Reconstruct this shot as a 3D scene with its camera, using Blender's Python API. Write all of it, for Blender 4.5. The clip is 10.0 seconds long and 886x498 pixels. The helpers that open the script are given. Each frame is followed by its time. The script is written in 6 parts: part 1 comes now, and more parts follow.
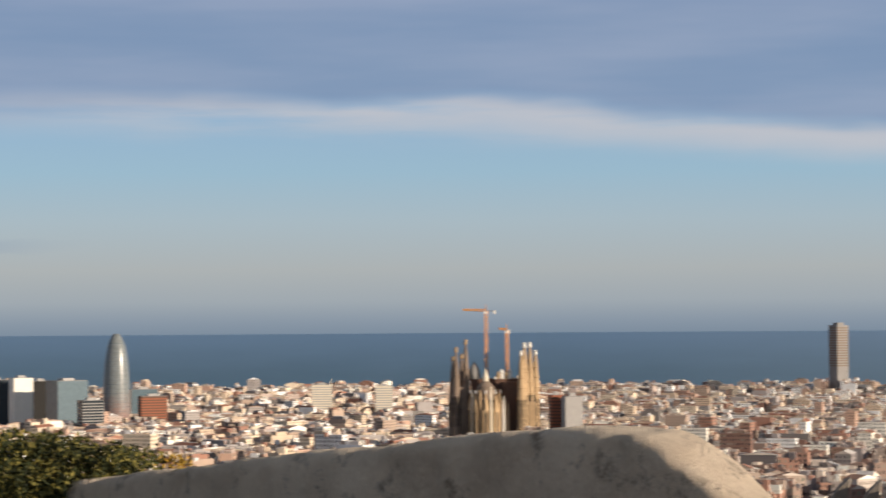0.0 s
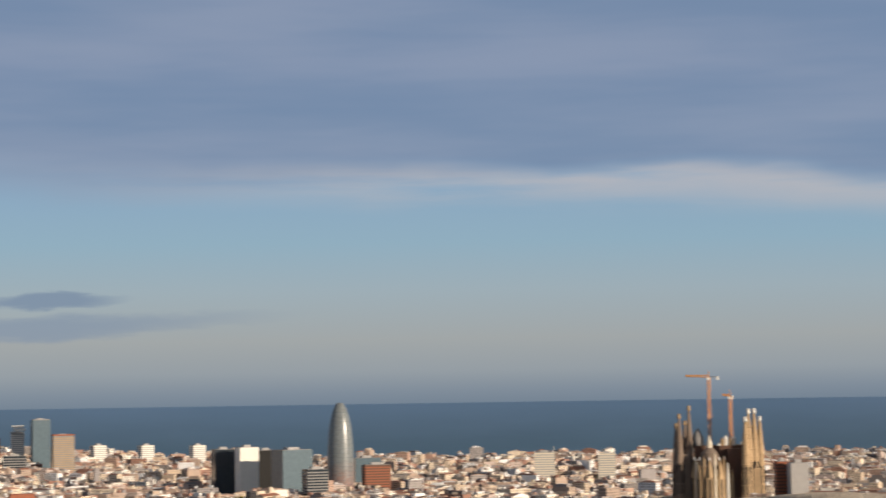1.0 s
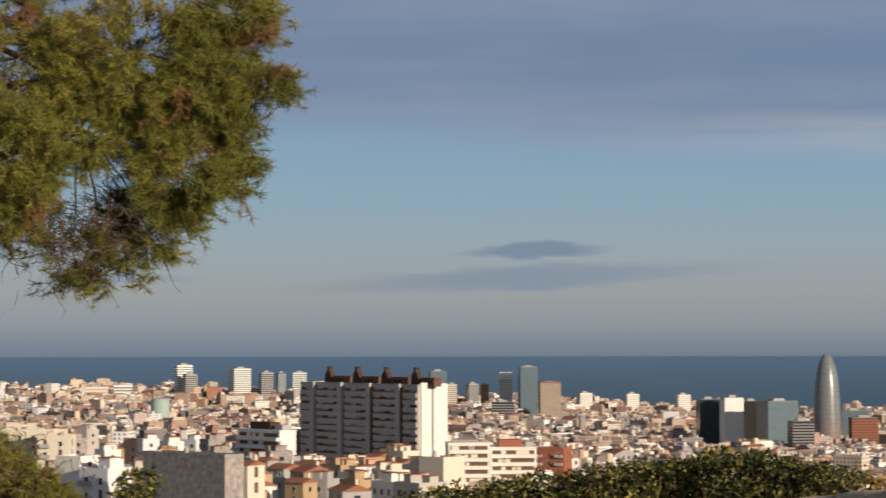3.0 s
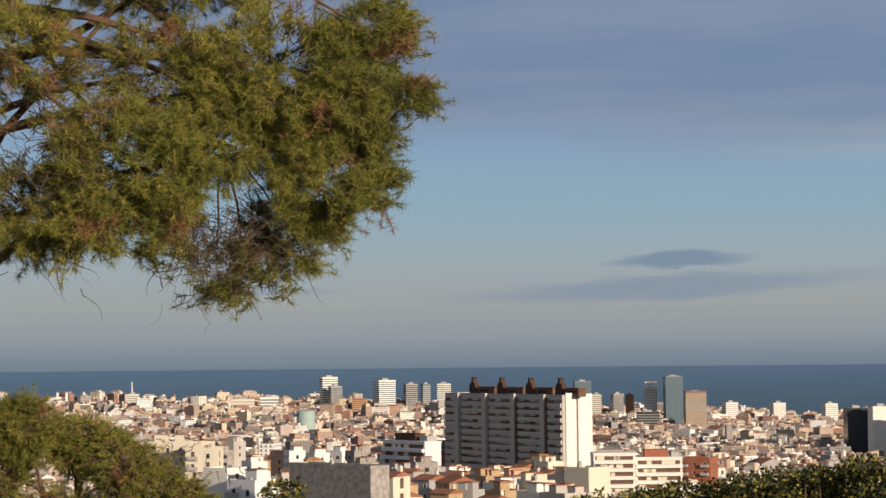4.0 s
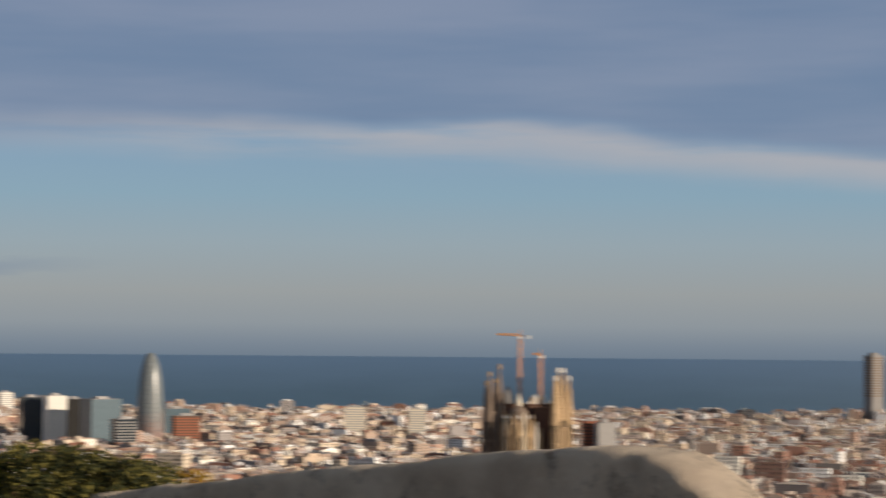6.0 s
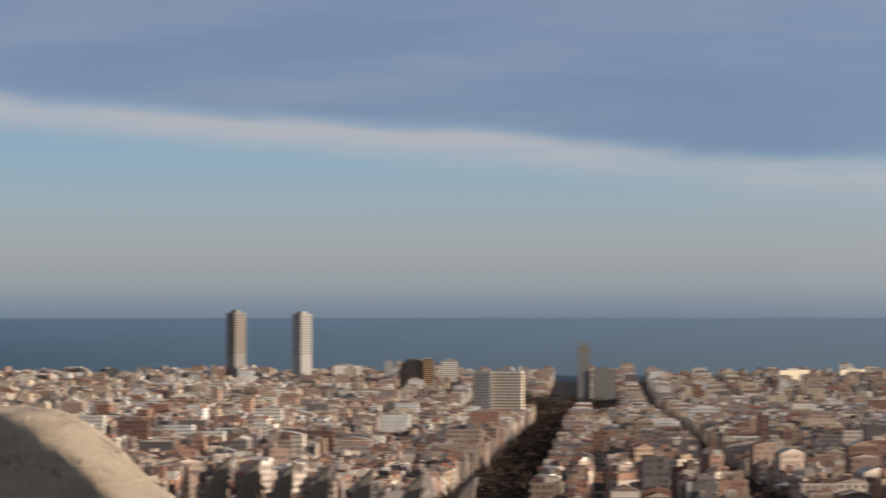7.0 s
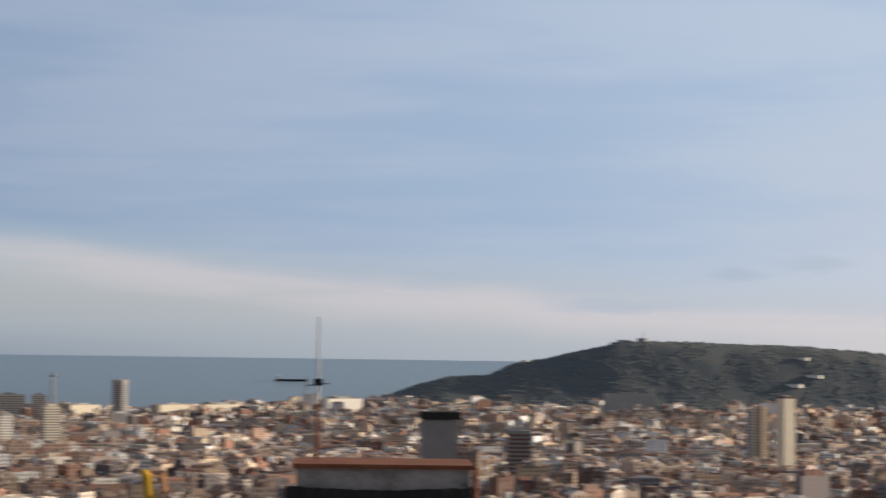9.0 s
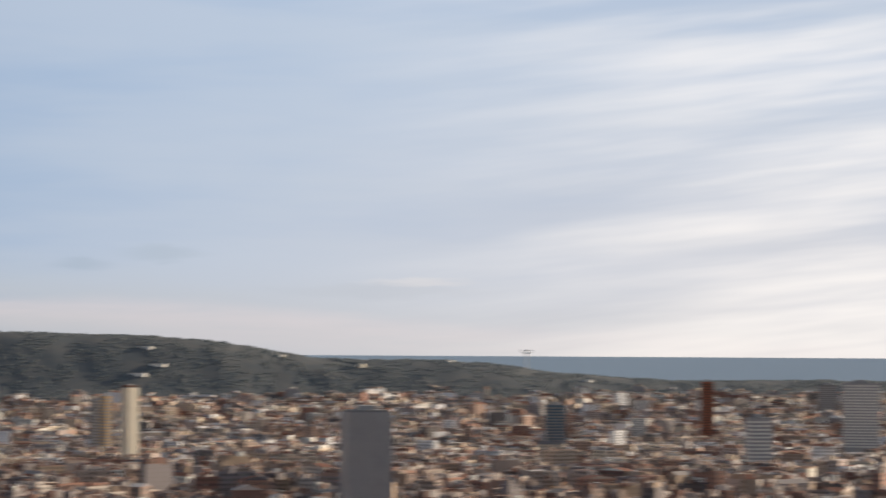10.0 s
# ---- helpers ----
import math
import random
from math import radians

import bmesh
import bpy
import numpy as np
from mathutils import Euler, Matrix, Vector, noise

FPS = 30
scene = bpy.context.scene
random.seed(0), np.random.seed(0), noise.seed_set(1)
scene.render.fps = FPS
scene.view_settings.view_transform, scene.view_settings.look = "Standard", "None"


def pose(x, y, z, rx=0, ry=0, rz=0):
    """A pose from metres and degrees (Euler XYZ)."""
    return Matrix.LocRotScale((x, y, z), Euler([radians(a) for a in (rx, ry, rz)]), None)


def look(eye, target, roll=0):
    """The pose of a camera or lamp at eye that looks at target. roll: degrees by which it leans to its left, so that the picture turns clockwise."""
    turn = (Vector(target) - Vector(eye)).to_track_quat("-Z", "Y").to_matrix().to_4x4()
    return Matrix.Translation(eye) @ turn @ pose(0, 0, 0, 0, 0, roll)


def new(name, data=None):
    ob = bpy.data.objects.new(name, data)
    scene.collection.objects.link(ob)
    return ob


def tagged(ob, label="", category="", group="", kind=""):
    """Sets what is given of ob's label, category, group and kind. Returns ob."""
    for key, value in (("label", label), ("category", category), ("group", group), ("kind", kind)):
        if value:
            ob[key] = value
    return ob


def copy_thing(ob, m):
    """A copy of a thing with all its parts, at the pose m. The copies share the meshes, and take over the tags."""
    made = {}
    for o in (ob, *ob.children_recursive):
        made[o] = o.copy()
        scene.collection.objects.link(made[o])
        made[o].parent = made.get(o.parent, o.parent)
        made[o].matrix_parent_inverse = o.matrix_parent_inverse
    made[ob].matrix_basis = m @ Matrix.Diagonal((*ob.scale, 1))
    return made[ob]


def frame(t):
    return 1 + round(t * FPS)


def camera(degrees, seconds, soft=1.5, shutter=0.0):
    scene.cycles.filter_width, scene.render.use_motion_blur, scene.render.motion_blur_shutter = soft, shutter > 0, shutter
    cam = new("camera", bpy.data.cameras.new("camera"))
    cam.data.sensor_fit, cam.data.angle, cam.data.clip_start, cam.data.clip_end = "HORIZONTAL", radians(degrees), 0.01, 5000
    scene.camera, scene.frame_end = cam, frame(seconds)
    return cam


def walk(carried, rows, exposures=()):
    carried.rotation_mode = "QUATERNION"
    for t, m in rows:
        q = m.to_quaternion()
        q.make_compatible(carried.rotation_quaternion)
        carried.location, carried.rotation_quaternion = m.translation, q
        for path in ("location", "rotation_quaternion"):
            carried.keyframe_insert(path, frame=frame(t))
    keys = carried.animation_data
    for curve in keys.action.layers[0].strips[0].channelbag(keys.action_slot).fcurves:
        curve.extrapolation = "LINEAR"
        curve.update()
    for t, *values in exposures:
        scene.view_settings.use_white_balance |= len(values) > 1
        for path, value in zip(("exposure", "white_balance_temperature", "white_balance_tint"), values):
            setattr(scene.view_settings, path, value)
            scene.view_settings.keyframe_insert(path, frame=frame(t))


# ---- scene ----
cam = camera(21.76, 10.0, soft=1.5, shutter=0.3)
EYE = 178.0  # eye above the sea
# seconds, turn to the right, tilt up, lean, then the sway of the person who films: right, up
TURNS = (
    (0.0, 0.145, 1.690, 0.380, 0.00, 0.00), (0.2, -1.219, 1.783, 0.566, 0.00, 0.00), (0.3, -1.457, 1.985, 0.716, 0.00, 0.00),
    (0.5, -2.103, 2.396, 0.942, 0.00, 0.00), (1.0, -5.315, 3.420, 0.863, 0.00, 0.00), (1.5, -9.119, 3.123, 0.016, 0.00, 0.00),
    (2.0, -12.300, 2.669, -0.255, 0.00, 0.00), (2.5, -14.950, 2.406, -0.291, 0.01, 0.00), (3.0, -17.361, 2.271, 0.090, 0.02, -0.01),
    (3.2, -18.456, 2.323, 0.283, 0.02, -0.01), (4.3, -21.102, 2.486, 0.538, 0.04, -0.02), (4.5, -20.090, 2.077, 0.558, 0.04, -0.02),
    (5.0, -14.238, 1.767, 0.347, 0.05, -0.02), (5.5, -8.980, 2.360, -0.275, 0.07, -0.03), (5.7, -5.821, 2.447, -0.514, 0.08, -0.03),
    (6.8, 12.211, 1.401, 0.128, 0.10, -0.04), (7.0, 14.983, 1.314, 0.036, 0.10, -0.04), (7.2, 17.327, 1.385, -0.041, 0.10, -0.04),
    (7.5, 21.217, 1.232, -0.158, 0.10, -0.04), (7.7, 23.951, 1.086, -0.352, 0.10, -0.04), (8.0, 28.368, 1.072, -0.531, 0.10, -0.04),
    (8.2, 31.186, 1.047, -0.777, 0.10, -0.04), (8.5, 36.671, 1.420, -0.755, 0.10, -0.04), (8.7, 39.793, 1.992, -0.674, 0.10, -0.04),
    (9.0, 44.816, 2.366, -0.808, 0.10, -0.04), (9.2, 47.598, 2.171, -1.016, 0.10, -0.04), (9.5, 51.892, 2.126, -0.587, 0.10, -0.04),
    (9.8, 57.158, 2.173, -0.387, 0.10, -0.04), (10.0, 61.017, 2.255, -0.309, 0.10, -0.04),
)
walk(cam, [(t, pose(x, 0, EYE + z, 90 + tilt, 0, -turn) @ pose(0, 0, 0, 0, 0, -lean)) for t, turn, tilt, lean, x, z in TURNS],
     exposures=((0.0, 0.34), (0.2, 0.20), (0.5, 0.08), (1.0, 0.12), (1.5, 0.0), (2.0, -0.10), (2.6, -0.08), (3.5, 0.02), (4.5, 0.03), (5.4, -0.09), (7.0, 0.10), (7.5, 0.1), (8.5, 0.28), (9.2, 0.29), (10.0, 0.28)))

# ---- sky and sun ----
SUN_AZ, SUN_EL = 120.5, 13.5


def build_world():
    w = bpy.data.worlds.new("sky")
    scene.world = w
    w.use_nodes = True
    nt = w.node_tree
    nt.nodes.clear()

    def n(kind, **kw):
        node = nt.nodes.new(kind)
        for k, v in kw.items():
            setattr(node, k, v)
        return node

    def put(sock, v):
        if isinstance(v, bpy.types.NodeSocket):
            nt.links.new(v, sock)
        else:
            sock.default_value = v

    def math_(op, a, b=0.0, c=0.0, clamp=False):
        m = n("ShaderNodeMath", operation=op, use_clamp=clamp)
        put(m.inputs[0], a), put(m.inputs[1], b), put(m.inputs[2], c)
        return m.outputs[0]

    def ramp(v, lo, hi):
        m = n("ShaderNodeMapRange", interpolation_type="SMOOTHSTEP")
        put(m.inputs[0], v), put(m.inputs[1], lo), put(m.inputs[2], hi)
        return m.outputs[0]

    def mix(f, a, b):
        m = n("ShaderNodeMix", data_type="RGBA")
        put(m.inputs[0], f), put(m.inputs[6], a), put(m.inputs[7], b)
        return m.outputs[2]

    def fog(v, sx, sy, sz, detail, off=0.0):
        c = n("ShaderNodeCombineXYZ")
        put(c.inputs[0], math_("MULTIPLY", v[0], sx)), put(c.inputs[1], math_("MULTIPLY_ADD", v[1], sy, off)), put(c.inputs[2], sz)
        t = n("ShaderNodeTexNoise")
        put(t.inputs["Vector"], c.outputs[0])
        t.inputs["Scale"].default_value, t.inputs["Detail"].default_value, t.inputs["Roughness"].default_value = 1.0, detail, 0.55
        return t.outputs[0]

    coord = n("ShaderNodeTexCoord")
    sep = n("ShaderNodeSeparateXYZ")
    nt.links.new(coord.outputs["Generated"], sep.inputs[0])
    x, y, z = sep.outputs
    az = math_("MULTIPLY", math_("ARCTAN2", x, y), 180 / math.pi)
    el = math_("MULTIPLY", math_("ARCSINE", z), 180 / math.pi)
    sky = n("ShaderNodeTexSky", sky_type="NISHITA", sun_disc=False)
    sky.sun_elevation, sky.sun_rotation, sky.altitude = radians(SUN_EL), radians(SUN_AZ), 180
    sky.air_density, sky.dust_density, sky.ozone_density = 1.0, 1.5, 1.5
    base = n("ShaderNodeVectorMath", operation="SCALE")
    nt.links.new(sky.outputs[0], base.inputs[0])
    base.inputs[3].default_value = 0.10
    # clear air over the sea: from grey haze to pale blue
    clear = n("ShaderNodeValToRGB")
    put(clear.inputs[0], math_("MULTIPLY_ADD", el, 0.05, 0.1))
    stops = ((0.07, (0.14, 0.195, 0.265)), (0.095, (0.205, 0.255, 0.318)), (0.12, (0.285, 0.325, 0.365)), (0.16, (0.335, 0.362, 0.378)), (0.22, (0.31, 0.39, 0.45)), (0.28, (0.25, 0.385, 0.495)), (0.36, (0.22, 0.345, 0.50)), (0.5, (0.19, 0.28, 0.45)), (1.0, (0.15, 0.20, 0.30)))
    while len(clear.color_ramp.elements) < len(stops):
        clear.color_ramp.elements.new(0.5)
    for e, (p, c) in zip(clear.color_ramp.elements, stops):
        e.position, e.color = p, (*c, 1)
    col = mix(0.9, base.outputs[0], clear.outputs[0])
    # the southern sky is whiter
    south = ramp(az, 18.0, 62.0)
    whiter = mix(ramp(el, 0.0, 9.0), (0.445, 0.465, 0.50, 1), (0.39, 0.48, 0.61, 1))
    col = mix(math_("MULTIPLY", south, 0.9), col, whiter)
    # the long bank of cloud, sinking towards the south
    wob = math_("MULTIPLY_ADD", fog((az, el), 0.16, 0.5, 3.0, 3.0), 2.4, -1.2)
    edge = n("ShaderNodeFloatCurve")
    put(edge.inputs[1], math_("MULTIPLY_ADD", az, 0.01, 0.4))
    pts = ((0.00, 0.412), (0.12, 0.397), (0.20, 0.372), (0.27, 0.344), (0.35, 0.331), (0.44, 0.316), (0.52, 0.278), (0.60, 0.234), (0.68, 0.194), (0.77, 0.128), (0.86, 0.081), (1.00, 0.025))
    cv = edge.mapping.curves[0]
    for i, p in enumerate(pts):
        if i < 2:
            cv.points[i if i == 0 else -1].location = p
        else:
            cv.points.new(*p)
    cv.points[0].location = pts[0]
    edge.mapping.update()
    low = math_("MULTIPLY", edge.outputs[0], 16.0)
    over = math_("SUBTRACT", math_("MULTIPLY_ADD", wob, 0.42, el), low)
    veil = math_("SUBTRACT", 1.0, ramp(az, -15.0, -2.0))
    deck = ramp(over, math_("SUBTRACT", math_("MULTIPLY_ADD", south, -0.5, -0.2), math_("MULTIPLY", veil, 1.1)), math_("MULTIPLY_ADD", south, 1.2, 0.45))
    streak = fog((az, el), 0.06, 0.45, 1.0, 4.0)
    deckcol = mix(ramp(streak, 0.35, 0.68), (0.160, 0.228, 0.350, 1), (0.232, 0.282, 0.390, 1))
    deckcol = mix(south, deckcol, mix(ramp(streak, 0.35, 0.65), (0.335, 0.435, 0.585, 1), (0.415, 0.49, 0.60, 1)))
    wisp = ramp(fog((az, el), 0.12, 1.3, 11.0, 5.0), 0.22, 0.58)
    lit = math_("MULTIPLY", math_("MULTIPLY", ramp(over, -1.2, -0.1), wisp), math_("SUBTRACT", 1.0, ramp(over, -0.1, 0.35)))
    fade = ramp(az, -18.0, -5.0)
    col = mix(math_("MULTIPLY", lit, math_("MULTIPLY_ADD", fade, 0.68, 0.16)), col, mix(south, (0.43, 0.43, 0.46, 1), (0.57, 0.52, 0.53, 1)))
    col = mix(math_("MULTIPLY", deck, 0.85), col, deckcol)

    # small grey lens clouds over the sea
    puff = fog((az, el), 0.7, 3.4, 5.0, 5.0)

    def lens(a, e, wa, we, cut, colour, depth, c, lean=0.0):
        """A flat cloud that thins out to its ends; lean lifts it towards the south."""
        off = math_("SUBTRACT", az, a)
        da = math_("DIVIDE", off, wa)
        mid = math_("MULTIPLY_ADD", off, lean, e)
        de = math_("DIVIDE", math_("SUBTRACT", math_("MULTIPLY_ADD", puff, 0.42, math_("SUBTRACT", el, 0.21)), mid), we)
        r = math_("ADD", math_("ABSOLUTE", da), math_("MULTIPLY", de, de))
        return mix(math_("MULTIPLY", math_("SUBTRACT", 1.0, ramp(r, cut, 1.0)), depth), c, colour)

    grey = (0.215, 0.275, 0.36, 1)
    col = lens(-15.4, 1.55, 7.2, 0.40, 0.15, grey, 0.75, col, 0.045)
    col = lens(-15.1, 2.24, 2.3, 0.27, 0.35, (0.185, 0.25, 0.345, 1), 0.85, col, 0.03)
    col = lens(-25.0, 1.55, 2.2, 0.15, 0.1, grey, 0.5, col)
    col = lens(49.1, 1.0, 2.6, 0.28, 0.1, (0.33, 0.40, 0.485, 1), 0.55, col)
    col = lens(54.1, 2.1, 1.5, 0.28, 0.1, (0.33, 0.40, 0.485, 1), 0.6, col)
    col = lens(52.1, 1.8, 1.1, 0.24, 0.1, (0.32, 0.39, 0.48, 1), 0.7, col)
    col = lens(60.4, 1.42, 2.0, 0.14, 0.1, (0.62, 0.60, 0.60, 1), 0.5, col)
    col = lens(59.4, 1.2, 3.8, 0.26, 0.1, (0.38, 0.43, 0.50, 1), 0.7, col)
    # warm and bright streaks towards the sun
    col = mix(math_("MULTIPLY", ramp(az, 46.0, 70.0), math_("MULTIPLY_ADD", ramp(el, 1.5, 7.0), -0.42, 0.58)), col, (0.58, 0.55, 0.55, 1))
    slant = math_("MULTIPLY_ADD", math_("SUBTRACT", az, 60.0), -0.11, el)
    bright = math_("MULTIPLY", ramp(az, 56.0, 73.0), ramp(fog((az, slant), 0.05, 0.5, 7.0, 4.5), 0.36, 0.72))
    col = mix(math_("MULTIPLY", bright, 0.72), col, (1.0, 0.93, 0.86, 1))
    # thick grey cloud higher up
    col = mix(ramp(el, 11.0, 26.0), col, (0.155, 0.175, 0.215, 1))
    bg, out = n("ShaderNodeBackground"), n("ShaderNodeOutputWorld")
    put(bg.inputs[0], col)
    bg.inputs[1].default_value = 1.0
    nt.links.new(bg.outputs[0], out.inputs[0])


build_world()
sun = new("sun", bpy.data.lights.new("sun", "SUN"))
sun.data.energy, sun.data.angle, sun.data.color = 5.0, radians(0.6), (1.0, 0.83, 0.65)
sun.matrix_world = look((0, 0, 400), Vector((0, 0, 400)) - Vector((math.sin(radians(SUN_AZ)) * math.cos(radians(SUN_EL)), math.cos(radians(SUN_AZ)) * math.cos(radians(SUN_EL)), math.sin(radians(SUN_EL)))))

# ---- materials ----
class Nodes:
    """A small writer of node trees."""

    def __init__(self, name, rough=0.8, metal=0.0, spec=0.3):
        self.mat = bpy.data.materials.new(name)
        self.mat.use_nodes = True
        self.nt = self.mat.node_tree
        self.bsdf = self.nt.nodes["Principled BSDF"]
        self.put(self.bsdf.inputs["Roughness"], rough)
        self.put(self.bsdf.inputs["Metallic"], metal)
        self.put(self.bsdf.inputs["Specular IOR Level"], spec)

    def put(self, sock, v):
        if isinstance(v, bpy.types.NodeSocket):
            self.nt.links.new(v, sock)
        elif isinstance(v, tuple) and len(v) == 3 and sock.type == "RGBA":
            sock.default_value = (*v, 1)
        else:
            sock.default_value = v

    def n(self, kind, **kw):
        node = self.nt.nodes.new(kind)
        for k, v in kw.items():
            setattr(node, k, v)
        return node

    def math(self, op, a, b=0.0, c=0.0):
        m = self.n("ShaderNodeMath", operation=op)
        self.put(m.inputs[0], a), self.put(m.inputs[1], b), self.put(m.inputs[2], c)
        return m.outputs[0]

    def mix(self, f, a, b, blend="MIX"):
        m = self.n("ShaderNodeMix", data_type="RGBA", blend_type=blend)
        self.put(m.inputs[0], f), self.put(m.inputs[6], a), self.put(m.inputs[7], b)
        return m.outputs[2]

    def coord(self, which="Object"):
        return self.n("ShaderNodeTexCoord").outputs[which]

    def noise(self, scale, detail=4.0, rough=0.6, vec=None, stretch=None):
        v = vec or self.coord()
        if stretch:
            s = self.n("ShaderNodeVectorMath", operation="MULTIPLY")
            self.put(s.inputs[0], v)
            s.inputs[1].default_value = stretch
            v = s.outputs[0]
        t = self.n("ShaderNodeTexNoise")
        self.put(t.inputs["Vector"], v)
        t.inputs["Scale"].default_value, t.inputs["Detail"].default_value, t.inputs["Roughness"].default_value = scale, detail, rough
        return t.outputs[0]

    def range(self, v, lo, hi, a=0.0, b=1.0):
        m = self.n("ShaderNodeMapRange")
        self.put(m.inputs[0], v)
        for k, q in zip((1, 2, 3, 4), (lo, hi, a, b)):
            m.inputs[k].default_value = q
        return m.outputs[0]

    def steps(self, v, cols, const=True):
        r = self.n("ShaderNodeValToRGB")
        self.put(r.inputs[0], v)
        cr = r.color_ramp
        cr.interpolation = "CONSTANT" if const else "LINEAR"
        while len(cr.elements) < len(cols):
            cr.elements.new(0.5)
        for e, (p, c) in zip(cr.elements, cols):
            e.position, e.color = p, (*c, 1)
        return r.outputs[0]

    def bump(self, h, strength=0.3, dist=0.02):
        b = self.n("ShaderNodeBump")
        self.put(b.inputs["Height"], h)
        b.inputs["Strength"].default_value, b.inputs["Distance"].default_value = strength, dist
        self.nt.links.new(b.outputs[0], self.bsdf.inputs["Normal"])

    def done(self, colour):
        self.put(self.bsdf.inputs["Base Color"], colour)
        return self.mat


def plain(name, colour, rough=0.8, metal=0.0, scale=0.6, amount=0.25, bump=0.0, dark=0.6, spec=0.3, bscale=None):
    """A surface with stains at two scales."""
    k = Nodes(name, rough, metal, spec)
    a, b = k.noise(scale, 5.0), k.noise(scale * 9, 3.0)
    lo = tuple(c * dark for c in colour)
    c = k.mix(k.math("MULTIPLY", k.range(a, 0.35, 0.7), amount * 2), colour, lo)
    c = k.mix(k.math("MULTIPLY", k.range(b, 0.4, 0.7), amount), c, tuple(min(1, q * 1.15) for q in colour))
    if bump:
        k.bump(k.noise(bscale or scale * 12, 6.0, 0.7), bump, 0.03)
    return k.done(c)


FACADES = ((0.0, (0.75, 0.63, 0.48)), (0.11, (0.86, 0.86, 0.85)), (0.23, (0.44, 0.33, 0.26)), (0.34, (0.37, 0.34, 0.33)), (0.46, (0.50, 0.33, 0.25)), (0.55, (0.86, 0.82, 0.73)),
           (0.64, (0.33, 0.17, 0.12)), (0.75, (0.63, 0.50, 0.37)), (0.84, (0.20, 0.18, 0.17)), (0.93, (0.52, 0.42, 0.37)))
OLD_FACADES = ((0.0, (0.47, 0.37, 0.30)), (0.13, (0.77, 0.67, 0.57)), (0.22, (0.30, 0.21, 0.17)), (0.36, (0.27, 0.24, 0.24)), (0.50, (0.40, 0.22, 0.16)), (0.60, (0.57, 0.49, 0.43)),
               (0.68, (0.23, 0.13, 0.10)), (0.79, (0.43, 0.32, 0.23)), (0.86, (0.16, 0.14, 0.14)), (0.95, (0.86, 0.85, 0.77)))


def facade_material(name, per_island, windows=True, tones=FACADES):
    """Rendered house fronts; UV in metres: along the front, and down from the roof."""
    k = Nodes(name, 0.85)
    rnd = k.n("ShaderNodeNewGeometry").outputs["Random Per Island"] if per_island else k.n("ShaderNodeObjectInfo").outputs["Random"]
    base = k.steps(rnd, tones)
    base = k.mix(k.math("MULTIPLY", k.range(k.noise(0.08, 4.0), 0.4, 0.7), 0.35), base, (0.24, 0.21, 0.19))
    if windows:
        uv = k.n("ShaderNodeSeparateXYZ")
        k.put(uv.inputs[0], k.coord("UV"))
        u, v = uv.outputs[0], uv.outputs[1]
        r2 = k.math("FRACT", k.math("MULTIPLY", rnd, 37.3))
        fu = k.math("FRACT", k.math("DIVIDE", u, k.math("MULTIPLY_ADD", r2, 1.4, 2.2)))
        fv = k.math("FRACT", k.math("DIVIDE", v, 3.1))
        inu = k.math("MULTIPLY", k.math("GREATER_THAN", fu, 0.30), k.math("LESS_THAN", fu, 0.72))
        inv = k.math("MULTIPLY", k.math("GREATER_THAN", fv, 0.36), k.math("LESS_THAN", fv, 0.86))
        win = k.math("MULTIPLY", k.math("MULTIPLY", inu, inv), k.math("GREATER_THAN", v, 0.9))
        win = k.math("MULTIPLY", win, k.math("LESS_THAN", u, 400.0))
        blind = k.n("ShaderNodeTexWhiteNoise", noise_dimensions="3D")
        cell = k.n("ShaderNodeCombineXYZ")
        k.put(cell.inputs[0], k.math("FLOOR", k.math("DIVIDE", u, 3.0))), k.put(cell.inputs[1], k.math("FLOOR", k.math("DIVIDE", v, 3.1))), k.put(cell.inputs[2], k.math("MULTIPLY", rnd, 91.0))
        k.put(blind.inputs["Vector"], cell.outputs[0])
        pane = k.steps(blind.outputs[0], ((0.0, (0.035, 0.035, 0.04)), (0.45, (0.10, 0.08, 0.06)), (0.7, (0.26, 0.23, 0.19)), (0.9, (0.14, 0.17, 0.14))))
        # darker line at each storey paints the shading of balcony slabs
        slab = k.math("MULTIPLY", k.math("GREATER_THAN", fv, 0.90), k.math("GREATER_THAN", r2, 0.45))
        base = k.mix(k.math("MULTIPLY", slab, 0.5), base, (0.22, 0.19, 0.17))
        base = k.mix(win, base, pane)
    return k.done(base)


M = {}
M["city"] = facade_material("city_fronts", True)
M["old_city"] = facade_material("old_quarter_fronts", True, True, OLD_FACADES)
M["house"] = facade_material("house_plaster", False, False)


def roof_material(name, per_island):
    k = Nodes(name, 0.9)
    rnd = k.n("ShaderNodeNewGeometry").outputs["Random Per Island"] if per_island else k.n("ShaderNodeObjectInfo").outputs["Random"]
    c = k.steps(k.math("FRACT", k.math("MULTIPLY", rnd, 13.7)), ((0.0, (0.30, 0.13, 0.08)), (0.36, (0.34, 0.20, 0.14)), (0.54, (0.34, 0.31, 0.29)), (0.76, (0.64, 0.60, 0.56)), (0.92, (0.22, 0.20, 0.19))))
    c = k.mix(k.math("MULTIPLY", k.range(k.noise(0.25, 4.0), 0.4, 0.7), 0.5), c, (0.16, 0.12, 0.10))
    return k.done(c)


M["city_roof"] = roof_material("city_roofs", True)
M["house_roof"] = roof_material("terrace_tiles", False)


